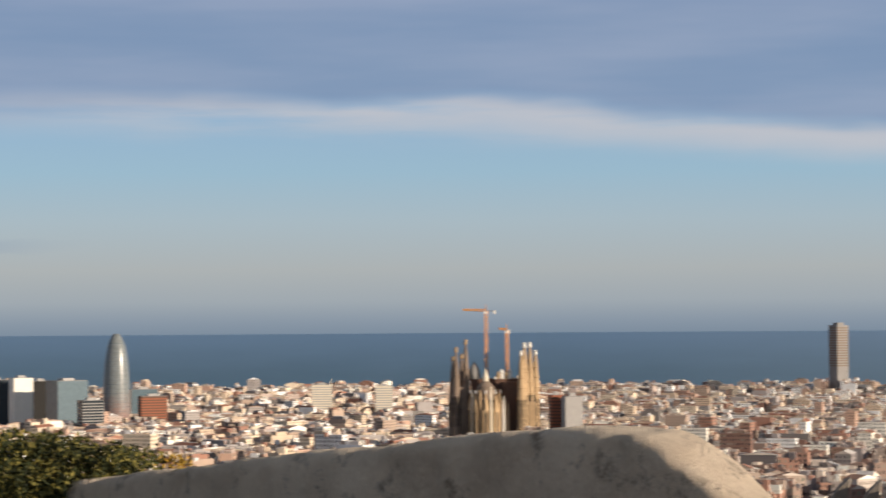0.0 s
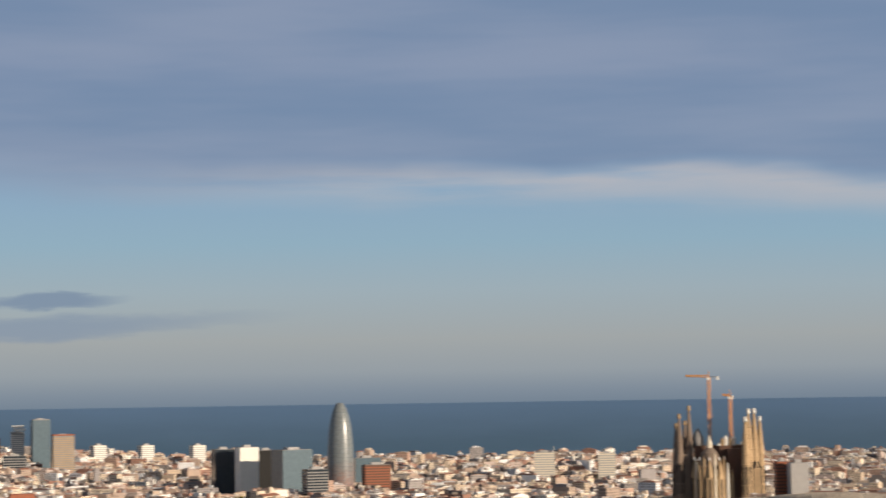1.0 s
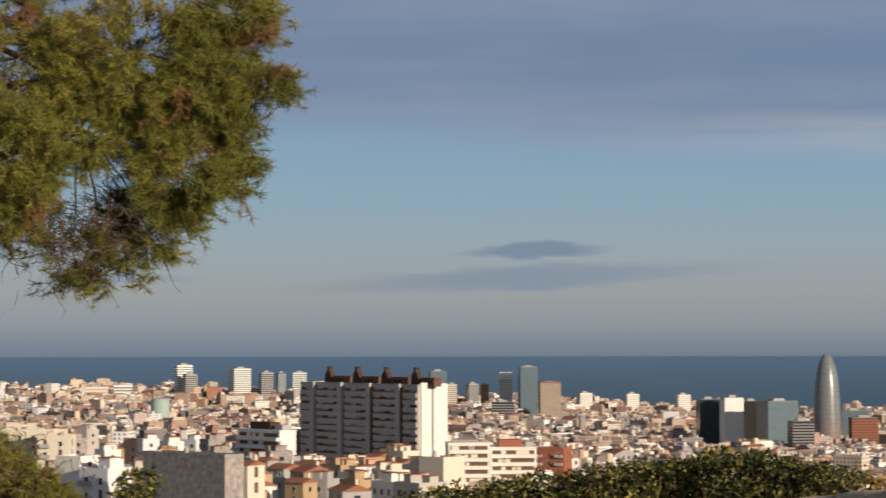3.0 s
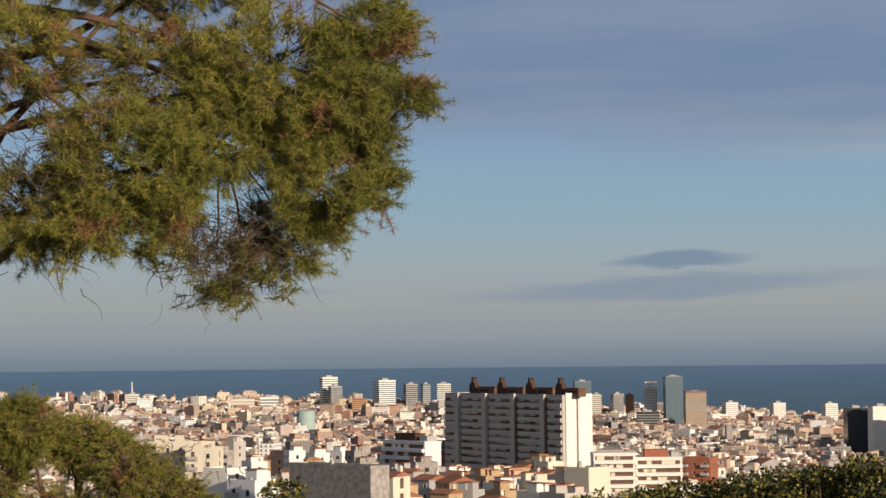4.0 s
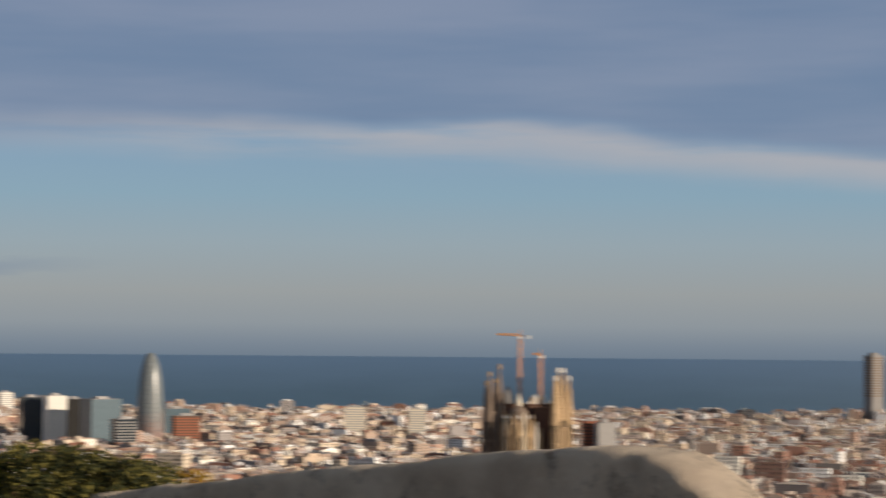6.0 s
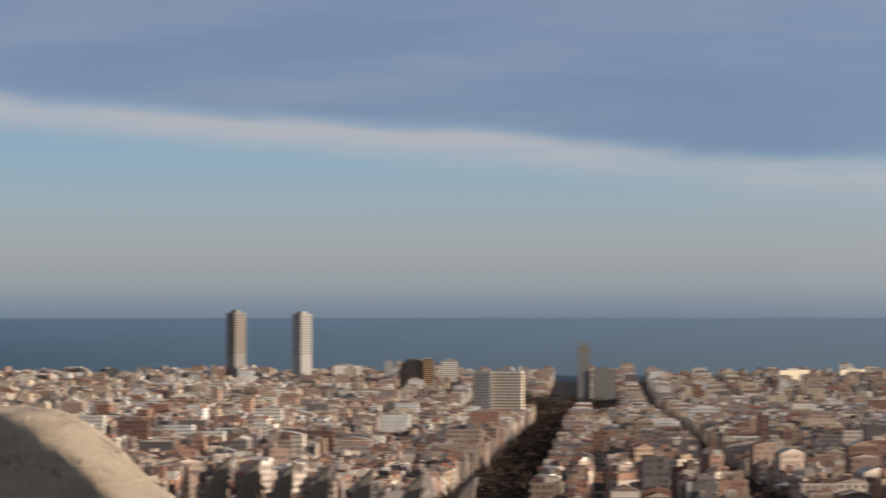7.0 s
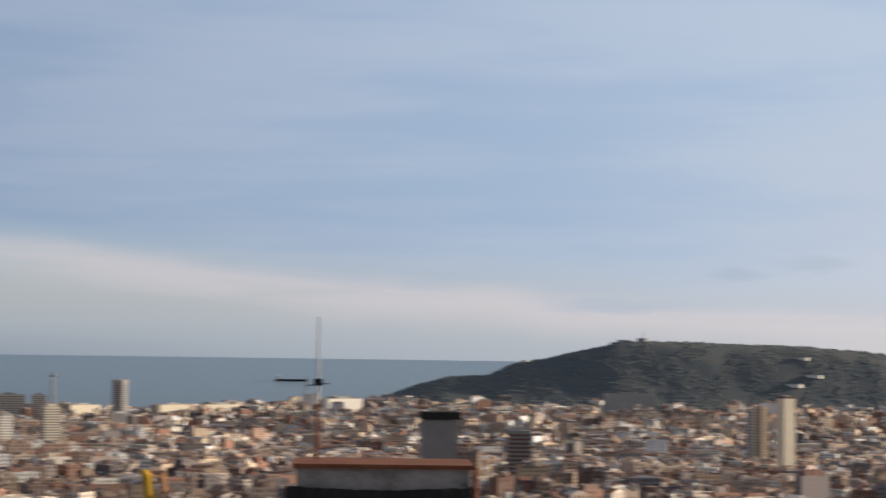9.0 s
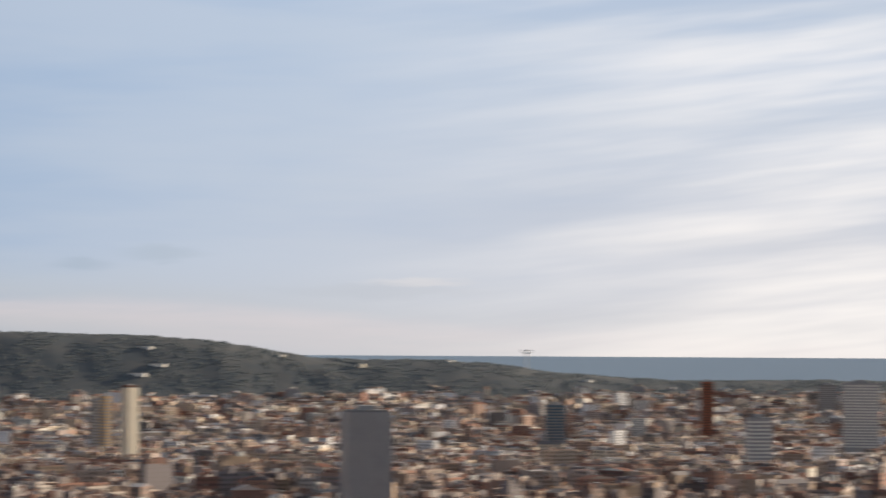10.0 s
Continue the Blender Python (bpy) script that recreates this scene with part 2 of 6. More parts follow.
def stained_stucco():
    """Old coarse render: blotches, dark lichen spots and pits."""
    k = Nodes("rough_stucco", 0.95, 0.0, 0.1)
    c = k.mix(k.range(k.noise(1.3, 6.0, 0.65), 0.38, 0.68), (0.76, 0.64, 0.50), (0.50, 0.40, 0.30))
    c = k.mix(k.math("MULTIPLY", k.range(k.noise(5.5, 6.0, 0.7), 0.56, 0.68), 0.75), c, (0.13, 0.10, 0.08))
    c = k.mix(k.math("MULTIPLY", k.range(k.noise(19.0, 4.0, 0.6), 0.55, 0.75), 0.45), c, (0.82, 0.72, 0.58))
    k.bump(k.noise(26.0, 7.0, 0.75), 0.9, 0.04)
    return k.done(c)


M["stucco"] = stained_stucco()
M["soil"] = plain("dry_soil", (0.11, 0.095, 0.06), 0.95, 0, 0.05, 0.4, 0.3)
M["street"] = plain("asphalt", (0.055, 0.05, 0.048), 0.9, 0, 0.05, 0.3)
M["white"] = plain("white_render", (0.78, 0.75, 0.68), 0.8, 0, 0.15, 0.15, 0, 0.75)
M["warm_white"] = plain("cream_render", (0.70, 0.63, 0.50), 0.85, 0, 0.15, 0.2, 0, 0.75)
M["light_grey"] = plain("grey_render", (0.40, 0.385, 0.37), 0.85, 0, 0.15, 0.25, 0, 0.75)
M["grey"] = plain("concrete", (0.27, 0.26, 0.25), 0.85, 0, 0.1, 0.3, 0, 0.7)
M["brown"] = plain("brown_brick", (0.15, 0.085, 0.06), 0.9, 0, 0.5, 0.3, 0, 0.6)
M["brick"] = plain("red_brick", (0.33, 0.12, 0.07), 0.9, 0, 0.4, 0.3, 0, 0.65)
M["sand"] = plain("sandstone", (0.48, 0.34, 0.20), 0.9, 0, 0.08, 0.4, 0, 0.55)
# darker sandstone, also painting shade on the church's left side
M["sand_dark"] = plain("dark_shade_sandstone", (0.23, 0.175, 0.135), 0.9, 0, 0.08, 0.4, 0, 0.55)
M["glass"] = plain("dark_glass", (0.035, 0.045, 0.055), 0.12, 0, 0.3, 0.3, 0, 0.6, 0.5)
M["glass_blue"] = plain("blue_glass", (0.12, 0.17, 0.20), 0.2, 0, 0.2, 0.3, 0, 0.6, 0.5)
M["orange"] = plain("orange_steel", (0.62, 0.31, 0.13), 0.55, 0, 0.3, 0.3, 0, 0.6)
M["yellow"] = plain("yellow_steel", (0.75, 0.42, 0.03), 0.5, 0, 0.3, 0.25, 0, 0.6)
M["black"] = plain("tarred_black", (0.025, 0.024, 0.023), 0.8, 0, 0.8, 0.3, 0, 0.5)
M["rust"] = plain("rusty_steel", (0.24, 0.085, 0.04), 0.85, 0.1, 1.2, 0.4, 0, 0.5)
M["steel"] = plain("grey_steel", (0.30, 0.30, 0.31), 0.45, 0.7, 0.8, 0.3, 0, 0.6)
M["twig"] = plain("dry_twigs", (0.12, 0.078, 0.05), 0.95, 0, 3.0, 0.4, 0, 0.5)
M["bark"] = plain("pine_bark", (0.17, 0.10, 0.065), 0.95, 0, 6.0, 0.4, 0.6, 0.5)


def leaf_material(name, a, b, c, at=(0.45, 0.9)):
    k = Nodes(name, 0.75)
    rnd = k.n("ShaderNodeNewGeometry").outputs["Random Per Island"]
    col = k.steps(rnd, ((0.0, a), (at[0], b), (at[1], c)), False)
    col = k.mix(k.math("MULTIPLY", k.range(k.noise(0.9, 2.0), 0.35, 0.65), 0.5), col, a)
    k.put(k.bsdf.inputs["Subsurface Weight"], 0.0)
    return k.done(col)


M["needle"] = leaf_material("pine_needles", (0.050, 0.070, 0.012), (0.185, 0.195, 0.026), (0.40, 0.32, 0.058))
M["dead_needle"] = leaf_material("dead_pine_needles", (0.13, 0.065, 0.028), (0.26, 0.13, 0.05), (0.40, 0.23, 0.10))
M["hedge"] = leaf_material("hedge_leaves", (0.010, 0.015, 0.005), (0.048, 0.058, 0.012), (0.36, 0.30, 0.065), (0.55, 0.97))
# hill woods lifted to blue-grey: distance haze painted into the leaves
M["wood_far"] = leaf_material("hazed_woods", (0.150, 0.180, 0.185), (0.190, 0.212, 0.202), (0.235, 0.235, 0.215))
M["street_tree"] = leaf_material("street_trees", (0.040, 0.027, 0.020), (0.058, 0.038, 0.027), (0.085, 0.054, 0.034))


def sea_material():
    k = Nodes("sea_water", 0.3, 0.0, 0.35)
    a = k.noise(0.004, 5.0, 0.6, None, (1.0, 1.0, 6.0))
    b = k.noise(0.05, 4.0, 0.6, None, (0.2, 0.2, 3.0))
    c = k.mix(k.range(a, 0.35, 0.7), (0.046, 0.112, 0.172), (0.060, 0.130, 0.195))
    c = k.mix(k.math("MULTIPLY", k.range(b, 0.45, 0.7), 0.4), c, (0.040, 0.098, 0.155))
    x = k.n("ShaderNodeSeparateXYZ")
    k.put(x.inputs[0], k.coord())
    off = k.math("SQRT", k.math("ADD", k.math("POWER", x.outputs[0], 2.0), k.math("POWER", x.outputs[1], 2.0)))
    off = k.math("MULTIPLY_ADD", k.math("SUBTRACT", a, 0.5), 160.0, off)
    c = k.mix(k.range(off, 4480.0, 4930.0, 0.0, 0.95), c, (0.100, 0.195, 0.325))  # distance haze painted in: paler blue far out, softening the horizon
    c = k.mix(k.range(x.outputs[0], 300.0, 3400.0, 0.0, 0.9), c, (0.32, 0.43, 0.52))  # haze and sun glitter painted in, paler to the south
    return k.done(c)


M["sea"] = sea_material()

# ---- builders ----
def polar(az, d, z=0.0):
    return Vector((d * math.sin(radians(az)), d * math.cos(radians(az)), z))


def alt(el, d):
    """The height at which a thing d metres away reaches the elevation el."""
    return EYE + d * math.tan(radians(el))


def hull(bm, lo, hi, turn=0.0, at=(0, 0, 0), top=1.0):
    """A box between two corners, turned about z, its top scaled by top."""
    r = Matrix.Rotation(radians(turn), 3, "Z")
    cx, cy = (lo[0] + hi[0]) / 2, (lo[1] + hi[1]) / 2
    vs = []
    for z in (lo[2], hi[2]):
        s = 1.0 if z == lo[2] else top
        for x, y in ((lo[0], lo[1]), (hi[0], lo[1]), (hi[0], hi[1]), (lo[0], hi[1])):
            vs.append(bm.verts.new(r @ Vector((cx + (x - cx) * s, cy + (y - cy) * s, z)) + Vector(at)))
    for f in ((3, 2, 1, 0), (4, 5, 6, 7), (0, 1, 5, 4), (1, 2, 6, 5), (2, 3, 7, 6), (3, 0, 4, 7)):
        bm.faces.new([vs[i] for i in f])
    return bm


def lathe(bm, profile, seg=20, at=(0, 0, 0), sx=1.0, sy=1.0, cap=True):
    """A turned body from (radius, z) pairs."""
    rings = []
    for r, z in profile:
        rings.append([bm.verts.new((at[0] + sx * r * math.cos(2 * math.pi * i / seg), at[1] + sy * r * math.sin(2 * math.pi * i / seg), at[2] + z)) for i in range(seg)])
    for a, b in zip(rings, rings[1:]):
        for i in range(seg):
            bm.faces.new((a[i], a[(i + 1) % seg], b[(i + 1) % seg], b[i]))
    if cap:
        bm.faces.new(rings[-1])
        bm.faces.new(list(reversed(rings[0])))
    return bm


def rod(bm, a, b, r0, r1=None, seg=6):
    """A round bar from a to b."""
    a, b = Vector(a), Vector(b)
    r1 = r0 if r1 is None else r1
    q = (b - a).to_track_quat("Z", "Y").to_matrix()
    rings = [[bm.verts.new(p + q @ Vector((r * math.cos(2 * math.pi * i / seg), r * math.sin(2 * math.pi * i / seg), 0))) for i in range(seg)] for p, r in ((a, r0), (b, r1))]
    for i in range(seg):
        bm.faces.new((rings[0][i], rings[0][(i + 1) % seg], rings[1][(i + 1) % seg], rings[1][i]))
    bm.faces.new(rings[1])
    bm.faces.new(list(reversed(rings[0])))
    return bm


def mesh_of(name, bm, material, smooth=False):
    me = bpy.data.meshes.new(name)
    bm.normal_update()
    bm.to_mesh(me)
    bm.free()
    me.materials.append(material)
    if smooth:
        me.shade_smooth()
    return me


def part(name, bm, material, parent, label="", smooth=False):
    """Links a bmesh as one mesh object under a thing or a part."""
    ob = new(name, mesh_of(name, bm, material, smooth))
    ob.parent = parent
    return tagged(ob, label)


def thing(name, at, label, category, group="", turn=0.0, kind=""):
    ob = new(name)
    ob.empty_display_size = 1.0
    ob.matrix_world = Matrix.Translation(at) @ pose(0, 0, 0, 0, 0, turn)
    return tagged(ob, label, category, group, kind)


def smooth(a, b, x):
    t = min(1.0, max(0.0, (x - a) / (b - a)))
    return t * t * (3 - 2 * t)


GROUND_D = (0, 6, 14, 22, 40, 90, 150, 300, 450, 700, 1000, 1500, 2100, 2700, 3300, 3800, 4300, 5000)
GROUND_Z = (176.3, 176.3, 176.1, 173, 165, 153, 143, 124, 108, 90, 78, 59, 46, 26, 13, 20, 30, 30)
BUMP_A = (-180, -40, -26, -14, -8, 22, 38, 42, 60, 75, 180)
BUMP_Z = (40, 40, 36, 10, 0, 0, 4, 24, 34, 36, 36)


def ground_z(x, y):
    d = math.hypot(x, y)
    az = math.degrees(math.atan2(x, y))
    z = float(np.interp(d, GROUND_D, GROUND_Z))
    z += float(np.interp(az, BUMP_A, BUMP_Z)) * smooth(2300, 4000, d)
    z += float(np.interp(d, (200, 450, 900, 1300, 2000, 2600), (0, 19, 32, 28, 12, 0))) * (1 - smooth(-16, -6, az))
    return z


def build_ground():
    bm = bmesh.new()
    rows = []
    radii = [1.5, 4, 8, 12, 16, 22, 30, 45, 70, 100, 150, 220, 300, 400, 520, 660, 820, 1000, 1250, 1500, 1800, 2100, 2400, 2700, 3000, 3300, 3600, 3900, 4150, 4330]
    for r in radii:
        row = []
        for i in range(180):
            a = i * 2 * math.pi / 180
            x, y = r * math.sin(a), r * math.cos(a)
            row.append(bm.verts.new((x, y, ground_z(x, y))))
        rows.append(row)
    bm.faces.new(rows[0])
    for a, b in zip(rows, rows[1:]):
        for i in range(180):
            bm.faces.new((a[i], a[(i + 1) % 180], b[(i + 1) % 180], b[i]))
    bmesh.ops.recalc_face_normals(bm, faces=bm.faces)
    k = Nodes("city_ground", 0.95)
    c = k.mix(k.range(k.noise(0.01, 5.0), 0.4, 0.65), (0.13, 0.115, 0.10), (0.17, 0.14, 0.11))
    ob = new("ground", mesh_of("ground", bm, k.done(c), True))
    tagged(ob, "brown grey slope and plain under the city", "ground", kind="structure")


def build_sea():
    bm = bmesh.new()
    rows = []
    for s in range(25):
        t = s / 24
        r = 4290 + 640 * t
        e = -1.98 + 1.58 * t ** 0.8  # the far water climbs towards the horizon
        row = []
        for i in range(181):
            p = polar(-60 + 160 * i / 180, r, alt(e, r))
            row.append(bm.verts.new(p))
        rows.append(row)
    for a, b in zip(rows, rows[1:]):
        for i in range(180):
            bm.faces.new((a[i], a[i + 1], b[i + 1], b[i]))
    bmesh.ops.recalc_face_normals(bm, faces=bm.faces)
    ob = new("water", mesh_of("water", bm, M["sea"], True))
    tagged(ob, "calm deep blue sea reaching the horizon", "sea", kind="structure")


build_ground()
build_sea()

# ---- the city ----
GRID = 18.8  # the long streets run this way
CG, SG = math.cos(radians(GRID)), math.sin(radians(GRID))


def uv_to_xy(u, v):
    return u * SG + v * CG, u * CG - v * SG


KEEP_OUT = []  # (x, y, radius) of the large buildings set out singly


def free(x, y, margin=0.0):
    return all((x - a) ** 2 + (y - b) ** 2 > (r + margin) ** 2 for a, b, r in KEEP_OUT)


def plots():
    """Rows of house plots along the blocks: u, v, half sizes, height, distance."""
    rng = random.Random(7)
    out = []
    for iu in range(1, 36):
        for iv in range(-32, 36):
            u0, v0 = iu * 133.0 - 66, -54 + iv * 133.0
            cx, cy = uv_to_xy(u0 + 66, v0 + 66)
            d, az = math.hypot(cx, cy), math.degrees(math.atan2(cx, cy))
            if d < 380 or d > 4330 or not -34.5 < az < 74.5:
                continue
            lo_u, hi_u = u0 + 10, u0 + 123
            lo_v, hi_v = v0 + (24 if iv == 0 else 10), v0 + 133 - (24 if iv == -1 else 10)
            near = d < 1500
            strips = []
            if near:
                w = (hi_v - lo_v - 12) / 6
                for s in range(6):
                    a = lo_v + s * w + 6 * (s // 2)
                    strips.append((a, a + w - (0.0 if s % 2 == 0 else 1.5), "u", lo_u, hi_u))
            else:
                strips += [(lo_v, lo_v + 26, "u", lo_u, hi_u), (hi_v - 26, hi_v, "u", lo_u, hi_u)]
                strips += [(lo_u, lo_u + 26, "v", lo_v + 26, hi_v - 26), (hi_u - 26, hi_u, "v", lo_v + 26, hi_v - 26)]
                strips.append((lo_v + 34, hi_v - 34, "low", lo_u + 34, hi_u - 34))
            tall = 1.25 if (az < -12 and d > 2300) else 1.0
            for a, b, way, s0, s1 in strips:
                s = s0
                while s < s1 - 6:
                    w = min(rng.uniform(6, 13) if not near else rng.uniform(5, 10), s1 - s)
                    if s1 - s - w < 6:
                        w = s1 - s
                    h = rng.choice((8, 10, 12, 14, 16, 18, 21)) if near else rng.choice((9, 13, 16, 18, 20, 22, 24, 27))
                    if d > 3700 and 20 < az < 41:
                        h *= 0.92
                    if rng.random() < 0.05:
                        h += rng.uniform(6, 13)
                    if way == "low":
                        h = rng.uniform(4, 8)
                    if rng.random() < 0.06:
                        h *= 0.5
                    h = h * tall + rng.uniform(-0.8, 0.8)
                    inset = rng.uniform(0, 3)
                    cs, cm = s + w / 2, (a + b) / 2
                    u, v, hu, hv = (cm, cs, (b - a) / 2 - inset / 2, w / 2) if way == "v" else (cs, cm, w / 2, (b - a) / 2 - inset / 2)
                    x, y = uv_to_xy(u, v)
                    if 2980 < u < 3670 and -200 < v < 50:
                        s += w
                        continue
                    if math.hypot(x, y) < 1000:
                        h = min(h, 13.0)
                    if free(x, y, 5) and math.hypot(x, y) > 400:
                        out.append((u, v, hu, hv, h, math.hypot(x, y)))
                    s += w
    return out


def skew(u, v, d):
    """The old villages on the slope and in the north don't follow the grid."""
    n = noise.cell(Vector((math.floor(u / 133), math.floor(v / 133), 0.5)))
    x, y = uv_to_xy(u, v)
    az = math.degrees(math.atan2(x, y))
    free_of_grid = max(1 - smooth(1100, 1500, d), 1 - smooth(-4, 6, az), smooth(34, 44, az))
    return (n - 0.5) * radians(70) * free_of_grid


def city_mesh(name, label, items, rng, fronts="city"):
    """Many far houses in one mesh: walls, parapets, roofs and roof huts."""
    V, F, MI, UV = [], [], [], []

    def turned(du, dv, a):
        c, s = math.cos(a), math.sin(a)
        return du * c - dv * s, du * s + dv * c

    def block(u, v, hu, hv, z0, z1, parapet, mat_side=0, windows=True, a=0.0):
        b = len(V)
        ring = [turned(du, dv, a) for du, dv in ((-hu, -hv), (hu, -hv), (hu, hv), (-hu, hv))]
        for z in (z0, z1):
            for du, dv in ring:
                x, y = uv_to_xy(u + du, v + dv)
                V.append((x, y, z))
        blank = rng.random()
        for i, (p, q) in enumerate(((0, 1), (1, 2), (2, 3), (3, 0))):
            F.append((b + q, b + p, b + 4 + p, b + 4 + q))
            MI.append(mat_side)
            ln = 2 * (hu if i % 2 == 0 else hv)
            o = 0.0 if windows and not (blank < 0.5 and i % 2 == int(blank * 20) % 2) else 1000.0
            UV.extend(((o + ln, z1 - z0), (o, z1 - z0), (o, 0.0), (o + ln, 0.0)))
        if parapet:
            inner = [turned(du, dv, a) for du, dv in ((-hu + 0.35, -hv + 0.35), (hu - 0.35, -hv + 0.35), (hu - 0.35, hv - 0.35), (-hu + 0.35, hv - 0.35))]
            for z in (z1, z1 - 0.9):
                for du, dv in inner:
                    x, y = uv_to_xy(u + du, v + dv)
                    V.append((x, y, z))
            for p, q in ((0, 1), (1, 2), (2, 3), (3, 0)):
                F.append((b + 4 + q, b + 4 + p, b + 8 + p, b + 8 + q))
                F.append((b + 8 + q, b + 8 + p, b + 12 + p, b + 12 + q))
                MI.extend((0, 0))
                UV.extend([(1000.0, 0.0)] * 8)
            F.append((b + 15, b + 14, b + 13, b + 12))
        else:
            F.append((b + 7, b + 6, b + 5, b + 4))
        MI.append(1)
        UV.extend([(1000.0, 0.0)] * 4)

    def gable(u, v, hu, hv, z0, z1, a=0.0):
        b = len(V)
        for du, dv, z in ((-hu, -hv, z0), (hu, -hv, z0), (hu, hv, z0), (-hu, hv, z0), (-hu, 0, z1), (hu, 0, z1)):
            du, dv = turned(du, dv, a)
            x, y = uv_to_xy(u + du, v + dv)
            V.append((x, y, z))
        for f, m in (((1, 0, 4, 5), 1), ((3, 2, 5, 4), 1), ((2, 1, 5), 0), ((0, 3, 4), 0)):
            F.append(tuple(b + i for i in f))
            MI.append(m)
            UV.extend([(1000.0, 0.0)] * len(f))

    for u, v, hu, hv, h, d in items:
        x, y = uv_to_xy(u, v)
        g = ground_z(x, y)
        a = skew(u, v, d)
        block(u, v, hu, hv, g - 4, g + h, d < 1700, a=a)
        r = rng.random()
        if r < (0.27 if d < 1600 else 0.15) and h > 7:
            gable(u, v, hu + 0.3, hv + 0.3, g + h + 0.02, g + h + rng.uniform(1.6, 2.8), a)
        else:
            if r > 0.6:  # a storey set back from the street
                block(u + rng.uniform(-0.1, 0.1) * hu, v + rng.uniform(-0.1, 0.1) * hv, hu * rng.uniform(0.5, 0.8), hv * rng.uniform(0.5, 0.8), g + h - 1.0, g + h + rng.uniform(2.0, 3.4), d < 1600, a=a)
            for _ in range(rng.choice((3, 3, 4, 5) if d < 2400 else (1, 2, 3))):
                a, b = rng.uniform(0.8, 2.6), rng.uniform(0.8, 2.8)
                block(u + rng.uniform(-0.9, 0.9) * max(0.0, hu - a), v + rng.uniform(-0.9, 0.9) * max(0.0, hv - b), a, b, g + h - 1.0, g + h + rng.uniform(1.0, 4.2), False, windows=False)
    me = bpy.data.meshes.new(name)
    me.from_pydata(V, [], F)
    me.materials.append(M[fronts]), me.materials.append(M["city_roof"])
    me.polygons.foreach_set("material_index", np.array(MI, dtype=np.int32))
    lay = me.uv_layers.new(name="metres")
    lay.data.foreach_set("uv", np.array(UV, dtype=np.float32).ravel())
    me.update()
    return tagged(new(name, me), label, "buildings", kind="stuff")


def site(az, d, r):
    p = polar(az, d)
    KEEP_OUT.append((p.x, p.y, r))
    return p

# ---- landmarks ----
def bullet_tower():
    d = 3245
    p = site(-7.93, d, 45)
    g = ground_z(p.x, p.y) - 2
    t = thing("round_tower", (p.x, p.y, g), "bullet-shaped glass tower, grey-blue with a reddish foot", "tower")
    hgt = alt(-0.36, d) - g
    prof = [(18.2, 0), (18.6, hgt * 0.12), (18.9, hgt * 0.3), (18.6, hgt * 0.45), (17.8, hgt * 0.58), (16.8, hgt * 0.7), (14.9, hgt * 0.8), (12.4, hgt * 0.88), (9.4, hgt * 0.94), (6.4, hgt * 0.98), (4.2, hgt)]
    k = Nodes("louvred_glass", 0.28, 0.0, 0.5)
    z = k.n("ShaderNodeSeparateXYZ")
    k.put(z.inputs[0], k.coord())
    c = k.mix(k.range(k.math("ADD", z.outputs[2], k.math("MULTIPLY", k.noise(0.12, 3.0), 40.0)), 35.0, 85.0), (0.30, 0.13, 0.09), (0.15, 0.165, 0.165))
    c = k.mix(k.math("MULTIPLY", k.range(k.noise(0.5, 2.0, 0.5, None, (1, 1, 0.6)), 0.4, 0.6), 0.5), c, (0.24, 0.27, 0.28))
    part("shell", lathe(bmesh.new(), prof, 40), k.done(c), t, smooth=True)
    for i in range(1, 22):
        zz = hgt * 0.95 * i / 22
        r = float(np.interp(zz, [q[1] for q in prof], [q[0] for q in prof]))
        part("louvre_ring", lathe(bmesh.new(), [(r + 0.02, zz), (r + 0.16, zz + 0.15), (r + 0.02, zz + 0.3)], 32, cap=False), M["glass_blue"], t)


def slab(name, az, d, w, dep, el, mat, label, category="building", turn=0.0, extra=None, band=None, group="", drop=3.0):
    """A tall building by its bearing, distance, width, depth and the elevation of its roof; turn is to the left of facing the eye."""
    p = site(az, d, max(w, dep) * 0.6)
    g = ground_z(p.x, p.y) - drop
    h = alt(el, d) - g
    t = thing(name, (p.x, p.y, g), label, category, group, turn=-az + turn)
    part("wall", hull(bmesh.new(), (-w / 2, -dep / 2, 0), (w / 2, dep / 2, h)), M[mat], t)
    part("roof", hull(bmesh.new(), (-w / 2 + 0.6, -dep / 2 + 0.6, h), (w / 2 - 0.6, dep / 2 - 0.6, h + 0.5)), M["grey"], t)
    part("plant_room", hull(bmesh.new(), (-w / 5, -dep / 5, h + 0.5), (w / 6, dep / 4, h + 3.4)), M["light_grey"], t)
    if band:
        step, material = band
        for i in range(1, int(min(h, 75) / step)):
            part("window_band", hull(bmesh.new(), (-w / 2 - 0.15, -dep / 2 - 0.15, h - i * step - step * 0.2), (w / 2 + 0.15, dep / 2 + 0.15, h - i * step + step * 0.25)), M[material], t)
    if extra:
        extra(t, w, dep, h)
    return t


def mast_on(height, r=0.5, dx=0.0, material="white"):
    def add(t, w, dep, h):
        part("mast", rod(bmesh.new(), (dx, 0, h), (dx, 0, h + height), r, r * 0.4), M[material], t)
    return add


def crown_on(material, ratio, height):
    def add(t, w, dep, h):
        part("crown", hull(bmesh.new(), (-w / 2 * ratio, -dep / 2 * ratio, h + 0.5), (w / 2 * ratio, dep / 2 * ratio, h + height)), M[material], t)
    return add


